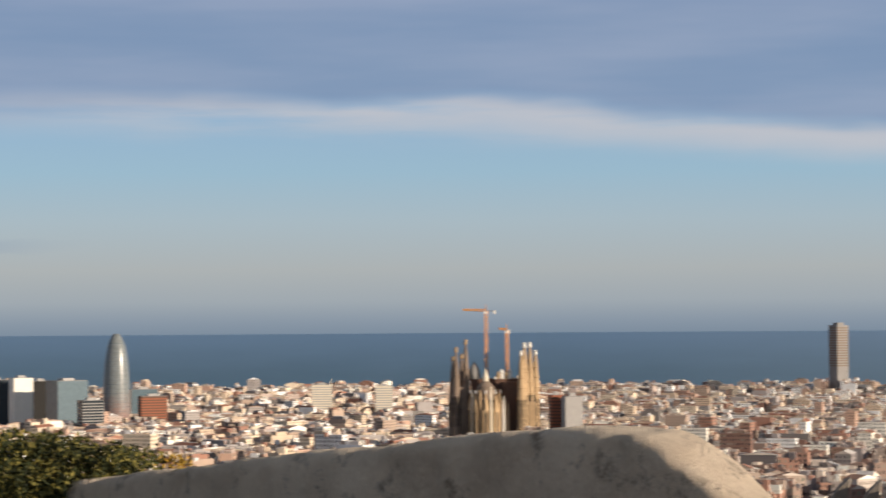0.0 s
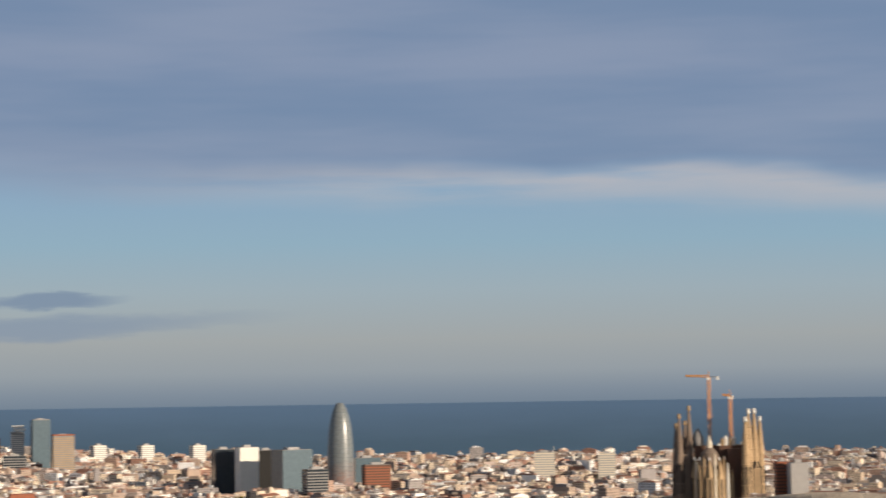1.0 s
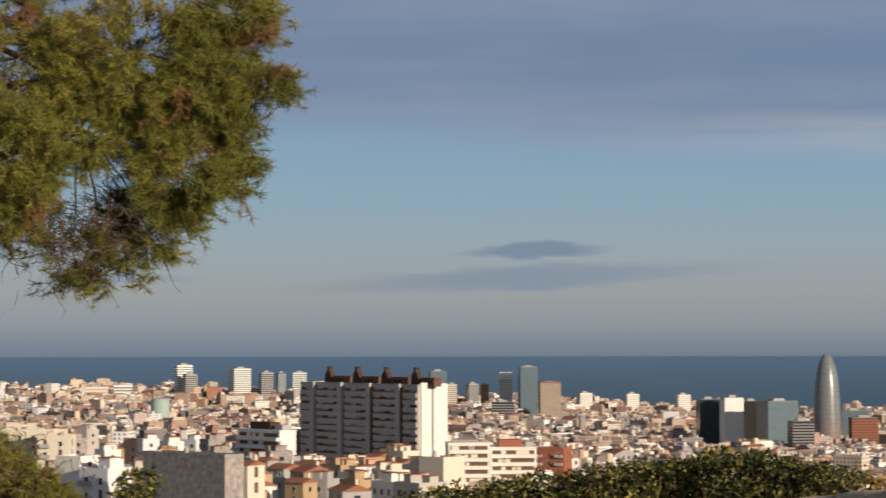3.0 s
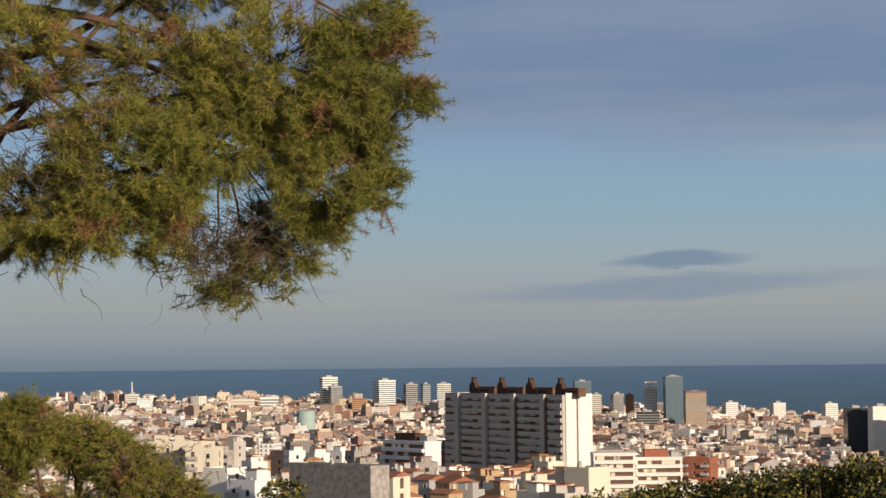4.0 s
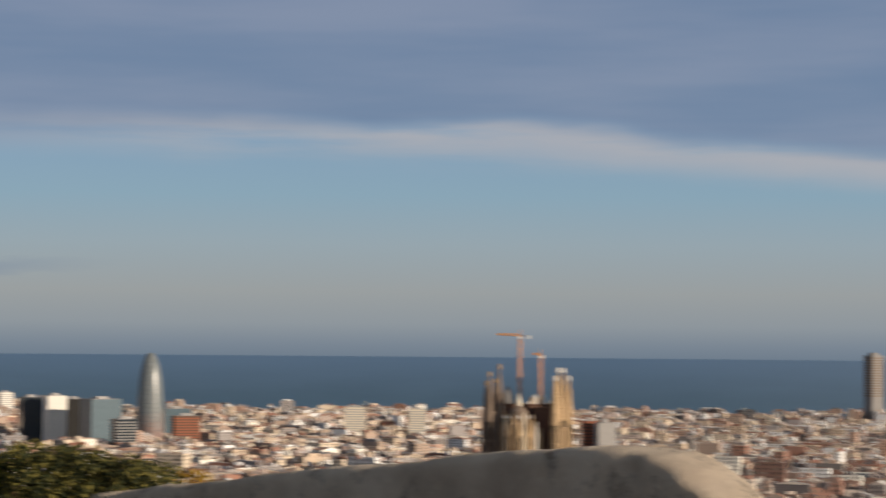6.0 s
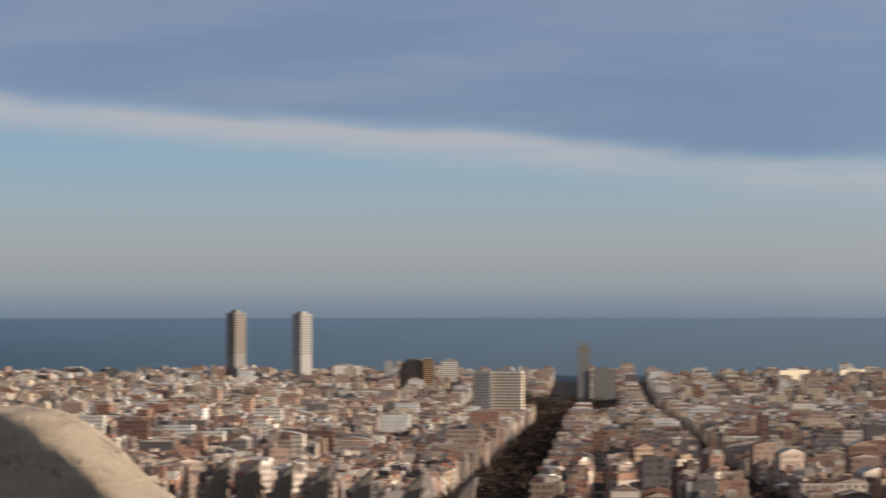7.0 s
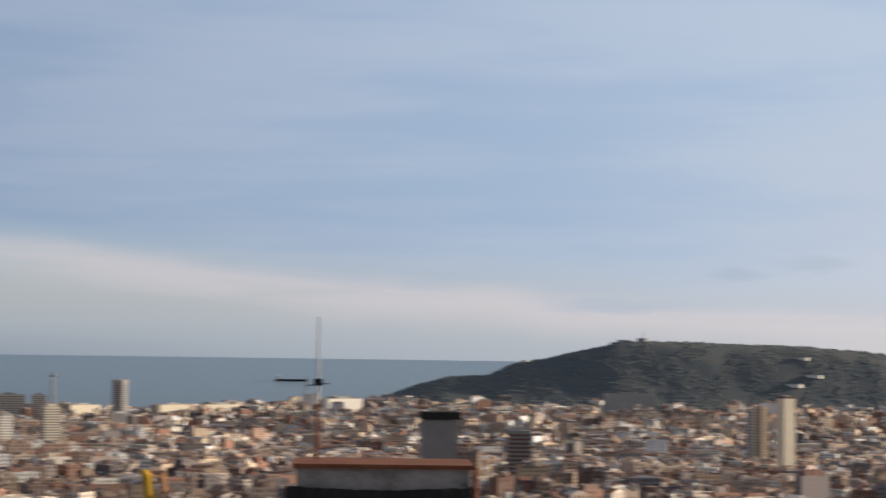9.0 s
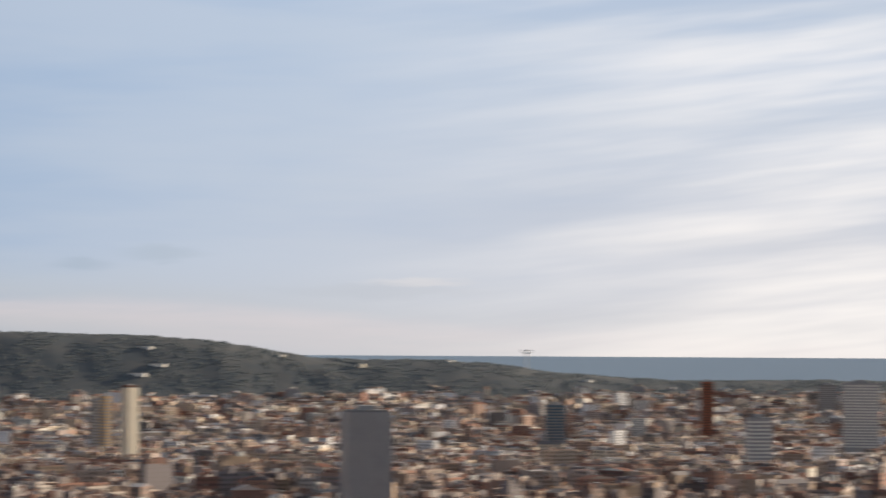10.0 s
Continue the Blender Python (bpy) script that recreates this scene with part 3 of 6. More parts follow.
def far_towers():
    # towards the river mouth
    slab("office_tower", -28.59, 3900, 20, 16, -0.97, "warm_white", "cream tower block with a thin white spire", extra=mast_on(21, 1.6, -2.0), band=(3.6, "grey"))
    p0 = polar(-30.43, 4250)
    chimney = thing("chimney", (p0.x, p0.y, ground_z(p0.x, p0.y)), "slim white factory chimney near the shore", "chimney", "factory chimneys")
    hh = alt(-0.92, 4250) - ground_z(p0.x, p0.y)
    part("shaft", lathe(bmesh.new(), [(3.2, 0), (2.6, hh * 0.6), (2.3, hh)], 14), M["white"], chimney, smooth=True)
    part("rim", lathe(bmesh.new(), [(2.3, hh), (2.9, hh + 0.4), (2.9, hh + 1.6), (2.3, hh + 1.8)], 14), M["light_grey"], chimney)
    for a in (-30.21, -29.79, -29.39):
        p = polar(a, 4250)
        copy_thing(chimney, pose(p.x, p.y, ground_z(p.x, p.y)))
    slab("apartment_slab", -27.27, 4100, 110, 14, -1.27, "sand", "long row of tan apartment towers near the shore", band=(3.4, "light_grey"))
    slab("convention_hall", -25.9, 4000, 40, 20, -1.12, "warm_white", "cream hall with a flat roof near the shore", band=(5.0, "light_grey"))
    slab("glazed_hall", -25.25, 3990, 32, 20, -1.08, "white", "white hall with a glazed end near the shore", band=(5.0, "glass_blue"))
    slab("apartment_tower", -23.78, 4110, 29, 16, -0.60, "white", "pale tower with slanting white ribs", band=(4.0, "glass_blue"), turn=20)
    slab("apartment_tower", -23.62, 4070, 21, 16, -0.83, "light_grey", "grey tower block beside the ribbed tower", band=(3.4, "glass"), turn=20)
    slab("brick_block", -23.01, 4000, 27, 18, -1.14, "brick", "red brick apartment block near the shore", band=(3.4, "sand"))
    p = site(-24.35, 3400, 26)
    g = ground_z(p.x, p.y)
    gas = thing("gas_holder", (p.x, p.y, g), "round pale green gas holder among the houses", "tank")
    hh = alt(-1.44, 3400) - g
    k = plain("pale_green_paint", (0.36, 0.46, 0.42), 0.7, 0, 0.1, 0.2)
    part("shell", lathe(bmesh.new(), [(13.7, 0), (13.7, hh)], 28), k, gas, smooth=False)
    part("lid", lathe(bmesh.new(), [(13.9, hh), (13.9, hh + 0.8), (7, hh + 2.2), (1, hh + 2.6)], 28), M["light_grey"], gas)
    slab("apartment_tower", -22.40, 4050, 33, 22, -0.69, "white", "bright white tower with one grey side", band=(3.6, "glass_blue"), turn=28)
    slab("apartment_tower", -21.75, 4150, 22, 18, -0.79, "light_grey", "grey tower with window bands by the sea", band=(3.4, "glass"), turn=15)
    slab("apartment_tower", -21.38, 4160, 14, 16, -0.80, "glass_blue", "narrow bluish glass tower by the sea", band=(3.6, "light_grey"), turn=15)
    slab("apartment_tower", -20.92, 4200, 25, 16, -0.79, "white", "white tower behind the large apartment block", band=(3.4, "glass_blue"))
    slab("office_tower", -17.50, 3900, 28, 20, -0.77, "glass_blue", "pale green glass tower behind the apartment block", turn=10)
    slab("apartment_tower", -17.14, 3900, 16, 16, -1.09, "warm_white", "cream apartment tower near the shore", band=(3.4, "grey"))
    slab("apartment_tower", -16.64, 3900, 18, 16, -1.08, "light_grey", "grey apartment tower near the shore", band=(3.4, "glass"), turn=20)
    slab("apartment_tower", -16.33, 3950, 14, 16, -1.10, "brick", "slim reddish apartment tower near the shore", band=(3.4, "sand"))
    # a tower of shifted white boxes
    st = slab("apartment_tower", -15.81, 3900, 22, 14, -0.95, "white", "white tower of irregular overhanging storeys", band=(3.4, "light_grey"))
    for i, dx in enumerate((2.2, -1.6, 2.6, 0.4)):
        z1 = alt(-0.95, 3900) - ground_z(*polar(-15.81, 3900).xy) + 3
        part("box_storey", hull(bmesh.new(), (-10 + dx, -7, z1 - 8 + i * 5), (10 + dx, 7, z1 - 4 + i * 5)), M["white"], st)
    slab("office_block", -15.88, 3700, 37, 24, -1.53, "glass", "low dark glass office block", band=(4.0, "grey"))
    slab("office_tower", -15.26, 3850, 29, 20, -0.67, "glass_blue", "tall dark grey-green glass tower", band=(4.0, "glass_blue"), turn=12, extra=crown_on("grey", 0.9, 1.6))
    slab("hotel_tower", -14.72, 3700, 33, 22, -1.06, "grey", "tan hotel tower under a red roof band", band=(3.4, "sand"), extra=crown_on("brick", 1.03, 2.6), turn=8)
    for a, e in ((-13.87, -1.27), (-12.71, -1.29), (-11.45, -1.31)):
        slab("apartment_block", a, 4000, 23, 18, e - 0.04, "white", "square white apartment block near the shore", band=(3.4, "light_grey"), group="white blocks by the shore", turn=25)
    # offices round the bullet tower
    slab("office_block", -10.83, 3110, 27, 24, -1.46, "glass", "black glass office block", turn=14)
    slab("office_block", -10.24, 3070, 26, 22, -1.42, "white", "brilliant white office block with a pale front", turn=18)
    slab("office_block", -9.78, 3130, 24, 24, -1.50, "black", "dark brown office block", turn=10)
    slab("office_block", -9.13, 3000, 44, 30, -1.50, "glass_blue", "blue-grey glass office block", turn=30, band=(4.2, "glass_blue"))
    slab("office_block", -8.56, 2900, 28, 20, -1.99, "glass", "low dark office block with a bright corner", turn=20, band=(3.6, "grey"))
    slab("museum_hall", -7.27, 3360, 38, 20, -1.73, "glass_blue", "pale green hall beside the bullet tower", turn=10)
    slab("office_block", -7.05, 3150, 36, 20, -1.90, "brown", "brick-red office block beside the bullet tower", turn=14, band=(3.6, "brick"))
    slab("civic_building", -2.88, 3500, 31, 20, -1.66, "warm_white", "cream building with a small spire", extra=mast_on(9, 0.8, 14, "warm_white"), band=(3.6, "light_grey"))
    slab("civic_building", -1.34, 3500, 26, 18, -1.70, "warm_white", "cream flat-roofed block above the roofs", band=(3.6, "light_grey"))
    # beside the unfinished church
    slab("brick_block", 2.93, 2260, 12, 16, -1.95, "brick", "red brick block beside the great church", turn=10, band=(3.2, "brown"))
    slab("apartment_block", 3.32, 2240, 17, 16, -1.99, "light_grey", "pale grey block beside the unfinished church", turn=14, band=(3.2, "light_grey"))
    # twin towers on the shore
    for a, e, m, lab, b in ((9.86, -0.27, "grey", "tall brown-grey steel and glass hotel tower on the shore", "sand_dark"), (11.49, -0.30, "light_grey", "tall pale office tower on the shore", "grey")):
        slab("shore_tower", a, 4100, 24, 24, e, m, lab, category="tower", band=(4.4, b), turn=38, extra=crown_on(m, 0.55, 5.0))
    slab("low_hall", 12.61, 4100, 48, 16, -1.58, "white", "low white hall on the shore")
    slab("shore_block", 13.64, 4000, 15, 15, -1.48, "light_grey", "pale block with a slanting top on the shore")
    p = site(14.3, 3900, 40)
    rb = thing("round_building", (p.x, p.y, ground_z(p.x, p.y)), "dark round hall with a sloping roof", "building", turn=-14.3)
    hh = alt(-1.42, 3900) - ground_z(p.x, p.y)
    part("wall", lathe(bmesh.new(), [(29, 0), (29, hh * 0.6), (24, hh * 0.85), (14, hh)], 24, sy=0.7), M["sand_dark"], rb)
    slab("shore_block", 14.62, 3880, 17, 15, -1.42, "brown", "brown block beside the round hall", band=(3.4, "sand"))
    slab("shore_block", 15.14, 3950, 28, 18, -1.46, "light_grey", "pale grey rounded block near the shore", band=(3.4, "white"))
    slab("apartment_block", 16.55, 2600, 38, 18, -1.72, "white", "white apartment block with long balconies", band=(3.3, "sand"), extra=mast_on(9, 1.2, 16, "warm_white"), turn=-8)
    slab("apartment_block", 15.98, 2600, 20, 18, -1.74, "light_grey", "grey flank of the balconied block", band=(3.3, "grey"), turn=-8)
    t = slab("church_tower", 18.48, 3600, 19, 16, -1.12, "grey", "brown stone church tower at the avenue's end", category="tower", extra=crown_on("grey", 0.55, 7.0))
    slab("church_nave", 18.98, 3600, 36, 22, -1.68, "grey", "brown church nave under a low dome", category="church", extra=crown_on("grey", 0.5, 4.0))
    # harbour
    p = site(28.82, 4150, 20)
    g = ground_z(p.x, p.y)
    ct = thing("cable_car_tower", (p.x, p.y, g), "grey steel tower with a wide platform on top", "tower")
    hh = alt(-1.06, 4150) - g
    bm = bmesh.new()
    for sx in (-1, 1):
        for sy in (-1, 1):
            rod(bm, (sx * 7, sy * 7, 0), (sx * 4, sy * 4, hh), 1.1, 0.8)
            for q in range(5):
                z0, z1 = hh * q / 5, hh * (q + 1) / 5
                r0, r1 = 7 - 3 * q / 5, 7 - 3 * (q + 1) / 5
                rod(bm, (sx * r0, sy * r0, z0), (-sx * r1, sy * r1, z1), 0.5)
    part("lattice", bm, M["steel"], ct)
    part("platform", hull(bmesh.new(), (-10, -6, hh), (10, 6, hh + 4)), M["grey"], ct)
    slab("office_tower", 28.02, 2900, 17, 15, -1.50, "brown", "dark brown office tower among the roofs", turn=25, band=(3.4, "black"))
    p = site(30.03, 4250, 40)
    g = ground_z(p.x, p.y)
    sail = thing("sail_hotel", (p.x, p.y, g), "sail-shaped silver glass hotel on the shore", "hotel", turn=-30)
    hh = alt(-0.68, 4250) - g
    bm = bmesh.new()
    prof = [(-15, 0), (16, 0), (17, hh * 0.35), (16.5, hh * 0.65), (14, hh), (-2, hh), (-9, hh * 0.8), (-13.5, hh * 0.5), (-15.5, hh * 0.2)]
    f = [[bm.verts.new((x, y, z)) for x, z in prof] for y in (-9, 9)]
    bm.faces.new(f[0]), bm.faces.new(list(reversed(f[1])))
    for i in range(len(prof)):
        j = (i + 1) % len(prof)
        bm.faces.new((f[0][j], f[0][i], f[1][i], f[1][j]))
    part("sail", bm, plain("silver_blue_cladding", (0.34, 0.40, 0.44), 0.4, 0, 0.1, 0.2), sail)
    for i in range(1, 16):
        zz = hh * i / 16
        x0 = float(np.interp(zz, [0, hh * 0.2, hh * 0.5, hh * 0.8, hh], [-15, -15.5, -13.5, -9, -2]))
        part("floor_line", hull(bmesh.new(), (x0 - 0.1, -9.2, zz), (15.5, 9.2, zz + 0.35)), M["light_grey"], sail)
    slab("harbour_block", 30.44, 4150, 29, 16, -1.46, "white", "white harbour building with a flat roof", turn=40)
    slab("harbour_block", 31.24, 4100, 33, 18, -1.46, "white", "bright white harbour hall", turn=40, extra=crown_on("white", 0.5, 4.0))
    slab("harbour_block", 34.24, 4100, 53, 16, -1.37, "warm_white", "long cream harbour building", band=(4.0, "grey"))
    slab("harbour_block", 34.94, 4000, 24, 16, -1.37, "warm_white", "cream harbour office with window bands", band=(3.4, "grey"))
    p = site(35.27, 4150, 20)
    g = ground_z(p.x, p.y)
    ct = thing("cable_car_tower", (p.x, p.y, g), "slender steel mast with a round lookout near its top", "tower")
    hh = alt(-0.81, 4150) - g
    bm = bmesh.new()
    for a in range(4):
        c, s = math.cos(a * math.pi / 2), math.sin(a * math.pi / 2)
        rod(bm, (5 * c, 5 * s, 0), (1.4 * c, 1.4 * s, hh), 0.9, 0.5)
        for q in range(7):
            r0, r1 = 5 - 3.6 * q / 7, 5 - 3.6 * (q + 1) / 7
            rod(bm, (r0 * c, r0 * s, hh * q / 7), (-r1 * s, r1 * c, hh * (q + 1) / 7), 0.45)
    part("lattice", bm, M["steel"], ct)
    part("lookout", lathe(bmesh.new(), [(2, hh - 9), (6, hh - 8), (6.4, hh - 5.5), (2, hh - 5)], 16), M["grey"], ct)
    p = site(36.90, 3900, 30)
    g = ground_z(p.x, p.y)
    ot = thing("office_tower", (p.x, p.y, g), "grey harbour office tower with a slanting crown", "tower", turn=-20)
    hh = alt(-0.97, 3900) - g
    part("shaft", lathe(bmesh.new(), [(13.5, 0), (13.5, hh - 7), (14.6, hh - 6), (14.6, hh - 1.5), (9, hh)], 8), M["light_grey"], ot)
    for i in range(14):
        part("window_band", lathe(bmesh.new(), [(13.6, hh - 12 - i * 3.6), (13.75, hh - 11.6 - i * 3.6), (13.75, hh - 10.4 - i * 3.6), (13.6, hh - 10 - i * 3.6)], 8, cap=False), M["grey"], ot)
    slab("apartment_block", 33.73, 2900, 13, 13, -1.75, "warm_white", "slim cream tower block among the roofs", band=(3.3, "grey"), turn=20)
    slab("apartment_block", 34.15, 2920, 16, 13, -1.85, "light_grey", "pale grey tower block among the roofs", band=(3.3, "white"), turn=20)
    slab("apartment_block", 35.24, 3000, 21, 14, -1.66, "warm_white", "stepped cream tower block", band=(3.3, "grey"), extra=crown_on("warm_white", 0.6, 3.5), turn=20)
    slab("apartment_block", 25.86, 1700, 9, 12, -2.83, "white", "slim white block with striped balconies", band=(3.0, "grey"))
    slab("apartment_block", 33.26, 1500, 12, 12, -3.30, "warm_white", "low pale block with striped balconies", band=(2.8, "grey"))
    slab("apartment_block", 37.55, 1800, 9, 10, -2.92, "white", "small bright white block among brown roofs", band=(2.8, "light_grey"))
    slab("harbour_shed", 42.38, 3900, 72, 16, -1.38, "white", "long bright white shed at the hill's foot", turn=38)
    for a, w, e, dd in ((23.6, 40, -1.62, 4180), (25.0, 34, -1.60, 4200), (26.3, 30, -1.58, 4160), (29.4, 26, -1.50, 4180), (31.9, 60, -1.50, 4200), (33.0, 44, -1.52, 4190), (36.0, 44, -1.55, 4180), (38.2, 40, -1.52, 4120), (39.4, 50, -1.50, 4150)):
        slab("harbour_shed", a, dd, w * 1.7, 12, e - 0.06, "warm_white", "low bright white harbour shed at the water", group="white harbour sheds", turn=40)
    # below the hill
    slab("apartment_tower", 53.31, 2100, 12, 12, -1.22, "warm_white", "tall pale tower with a dark recess", turn=38, band=None, extra=crown_on("brown", 0.85, 2.2))
    slab("apartment_tower", 52.72, 2500, 9, 12, -1.43, "sand", "tan tower block beside the tall pale tower", turn=38, band=(3.2, "grey"))
    slab("apartment_tower", 52.52, 2530, 8, 12, -1.50, "light_grey", "slim grey tower block beside the tan one", turn=38, band=(3.2, "grey"))
    slab("office_tower", 44.79, 1100, 16.5, 15, -1.88, "grey", "dark grey tower block under a wide black roof", turn=6, extra=crown_on("black", 1.12, 4.0))
    slab("office_block", 46.77, 1900, 18, 16, -2.12, "grey", "small dark office block among the houses", turn=8, band=(3.4, "brown"))
    slab("exhibition_palace", 49.49, 3935, 88, 20, -1.17, "light_grey", "long pale palace at the foot of the hill", band=(6.0, "light_grey"))
    slab("office_tower", 59.13, 1200, 23, 18, -1.80, "light_grey", "dark greenish grey tower block", turn=14, band=(3.3, "light_grey"), extra=crown_on("grey", 0.9, 1.2))
    slab("apartment_tower", 67.57, 3000, 16, 14, -1.0, "brick", "reddish brown tower block", band=(3.3, "brown"))
    slab("apartment_block", 68.82, 2000, 20, 15, -1.88, "light_grey", "grey apartment block among the houses", band=(3.3, "white"), turn=18)
    slab("apartment_block", 63.82, 2600, 21, 15, -1.60, "glass_blue", "bluish office block among the houses", band=(3.3, "grey"), turn=12)
    slab("apartment_block", 71.3, 2600, 40, 15, -1.0, "light_grey", "wide grey apartment slab", band=(3.2, "white"))
    slab("apartment_block", 70.5, 3600, 28, 15, -1.06, "grey", "square grey block in the plain", band=(3.2, "light_grey"))


def big_church():
    """The unfinished church with its spires and building cranes."""
    d = 2109
    p = site(1.39, d, 62)
    g = alt(-3.6, d)
    ch = thing("church", (p.x, p.y, g), "unfinished sandstone church with clusters of tall pierced spires", "church", turn=-1.39)
    z = lambda e: alt(e, d) - g
    pitch = d * radians(1)

    def spire(ax, y, r, top, mat, tip):
        bm = bmesh.new()
        h = z(top)
        prof = [(r * 1.1, 0), (r, h * 0.35), (r * 0.95, h * 0.55), (r * 0.72, h * 0.75), (r * 0.45, h * 0.88), (r * 0.24, h * 0.95)]
        lathe(bm, prof, 12, ((ax - 1.39) * pitch, y, 0))
        for q in range(7):  # belts between the openings
            zz = h * (0.3 + 0.09 * q)
            rr = float(np.interp(zz, [a[1] for a in prof], [a[0] for a in prof]))
            lathe(bm, [(rr, zz), (rr + 0.4, zz + 0.3), (rr + 0.4, zz + 0.9), (rr, zz + 1.2)], 12, ((ax - 1.39) * pitch, y, 0), cap=False)
        s = part("spire", bm, M[mat], ch)
        for q in range(8):
            a = q * math.pi / 4 + 0.2
            rr = r * 0.97
            part("lancet", hull(bmesh.new(), (-0.55, -0.3, h * 0.30), (0.55, 0.3, h * 0.56), math.degrees(a) + 90, ((ax - 1.39) * pitch + rr * math.cos(a), y + rr * math.sin(a), 0)), M["black"], s)
        part("pinnacle", lathe(bmesh.new(), [(r * 0.24, h * 0.95), (r * 0.5, h * 0.965), (r * 0.3, h * 0.98), (r * 0.45, h * 0.99), (0.2, h)], 10, ((ax - 1.39) * pitch, y, 0)), M[tip], s)

    # shade painted by stone: left spires dark, right ones the lit orange
    for ax, y, top in ((0.36, 14, -0.98), (0.45, -2, -0.74), (0.58, 16, -0.92), (0.69, 4, -0.55)):
        spire(ax, y, 3.9, top, "sand_dark", "sand")
    for ax, y, top in ((2.14, -14, -0.63), (2.28, -4, -0.63), (2.06, -20, -0.83), (2.42, 6, -0.83)):
        spire(ax, y, 4.2, top, "sand", "white")
    # walls between the spires and the nave
    X = lambda a: (a - 1.39) * pitch
    part("facade", hull(bmesh.new(), (X(0.32), -2, 0), (X(0.72), 16, z(-1.75))), M["sand_dark"], ch)
    part("nave", hull(bmesh.new(), (X(0.80), 4, 0), (X(2.1), 34, z(-1.55))), M["brown"], ch)
    part("transept", hull(bmesh.new(), (X(1.62), -8, 0), (X(2.0), 10, z(-1.62))), M["brown"], ch)
    part("facade", hull(bmesh.new(), (X(2.0), -16, 0), (X(2.42), 8, z(-2.1))), M["sand"], ch)
    part("dome", lathe(bmesh.new(), [(6, z(-1.6)), (5, z(-1.35)), (2.5, z(-1.2)), (0.5, z(-1.12))], 14, (X(0.90), 12, 0)), M["grey"], ch, smooth=True)
    part("apse", lathe(bmesh.new(), [(11.5, 0), (11.5, z(-2.05)), (9.5, z(-1.98)), (8, z(-1.72)), (4, z(-1.62)), (0.8, z(-1.55))], 16, (X(1.18), -8, 0)), M["sand_dark"], ch)
    part("lantern", lathe(bmesh.new(), [(3.0, z(-1.7)), (2.6, z(-1.48)), (1.2, z(-1.38)), (0.3, z(-1.28))], 8, (X(1.18), -8, 0)), M["warm_white"], ch)
    for i in range(11):  # gabled chapels and pinnacles round the apse
        a = math.pi * (0.92 + 1.16 * i / 10)
        x, y = X(1.18) + 13.5 * math.cos(a), -8 + 13.5 * math.sin(a)
        if i % 2:
            bay = part("chapel", hull(bmesh.new(), (-2.6, -2, 0), (2.6, 2, z(-2.3)), math.degrees(a) + 90, (x, y, 0)), M["sand"], ch)
            part("gable", lathe(bmesh.new(), [(3.2, z(-2.3)), (2.2, z(-2.12)), (0.3, z(-1.86))], 4, (x, y, 0)), M["sand"], bay)
            part("lancet", hull(bmesh.new(), (-0.9, -2.2, z(-3.2)), (0.9, -1.9, z(-2.35)), math.degrees(a) + 90, (x, y, 0)), M["black"], bay)
            part("finial", lathe(bmesh.new(), [(0.5, z(-1.9)), (0.9, z(-1.86)), (0.2, z(-1.80))], 6, (x, y, 0)), M["white"], bay)
        else:
            part("buttress", lathe(bmesh.new(), [(1.5, 0), (1.3, z(-2.3)), (0.9, z(-2.0)), (1.2, z(-1.97)), (0.25, z(-1.72 - 0.07 * (i % 3)))], 6, (x, y, 0)), M["warm_white" if i % 4 else "sand"], ch)
    for i, (a, e) in enumerate(((1.50, -1.36), (1.58, -1.30), (1.70, -1.34), (1.78, -1.30), (1.86, -1.5), (1.42, -1.48))):
        part("roof_pinnacle", lathe(bmesh.new(), [(1.9, z(-1.8)), (1.7, z(e - 0.12)), (2.1, z(e - 0.08)), (0.4, z(e))], 8, (X(a), 6, 0)), M["white" if i % 2 else "sand"], ch)
    for i, a in enumerate((1.52, 1.62, 1.72)):
        part("buttress", lathe(bmesh.new(), [(1.7, 0), (1.5, z(-2.3)), (0.3, z(-1.8 - 0.15 * i))], 6, (X(a), -16, 0)), M["sand" if i != 1 else "white"], ch)

    def crane(az, top, jib, back, lab, y):
        q = polar(az, d + y)
        t = thing("tower_crane", (q.x, q.y, g), lab, "crane", "cranes over the church", turn=-az)
        h = alt(top, d) - g
        bm = bmesh.new()
        for sx in (-1, 1):
            for sy in (-1, 1):
                rod(bm, (sx * 1.1, sy * 1.1, 0), (sx * 1.1, sy * 1.1, h - 6), 0.55, seg=4)
        for i in range(40):
            z0, z1 = (h - 6) * i / 40, (h - 6) * (i + 1) / 40
            s = 1 if i % 2 else -1
            rod(bm, (-1.1 * s, -1.1, z0), (1.1 * s, -1.1, z1), 0.34, seg=4)
            rod(bm, (1.1, -1.1 * s, z0), (1.1, 1.1 * s, z1), 0.34, seg=4)
        part("mast", bm, M["orange"], t)
        bm = bmesh.new()
        for yy, zz in ((-0.8, 0), (0.8, 0), (0, 1.7)):
            rod(bm, (0, yy, h - 6 + zz), (-jib, yy, h - 5 + zz * 0.5), 0.5, seg=4)
        for i in range(12):
            rod(bm, (-jib * i / 12, -0.8, h - 6 + i / 12), (-jib * (i + 0.5) / 12, 0, h - 4.2 + i / 14), 0.2, seg=4)
        part("jib", bm, M["orange"], t)
        part("counter_jib", hull(bmesh.new(), (0, -0.7, h - 6.2), (back, 0.7, h - 5.4)), M["steel"], t)
        part("counterweight", hull(bmesh.new(), (back - 2, -0.8, h - 8.6), (back, 0.8, h - 5.4)), M["white"], t)
        part("cab", hull(bmesh.new(), (-1.6, -2.2, h - 8.5), (0.8, -0.9, h - 6.2)), M["white"], t)
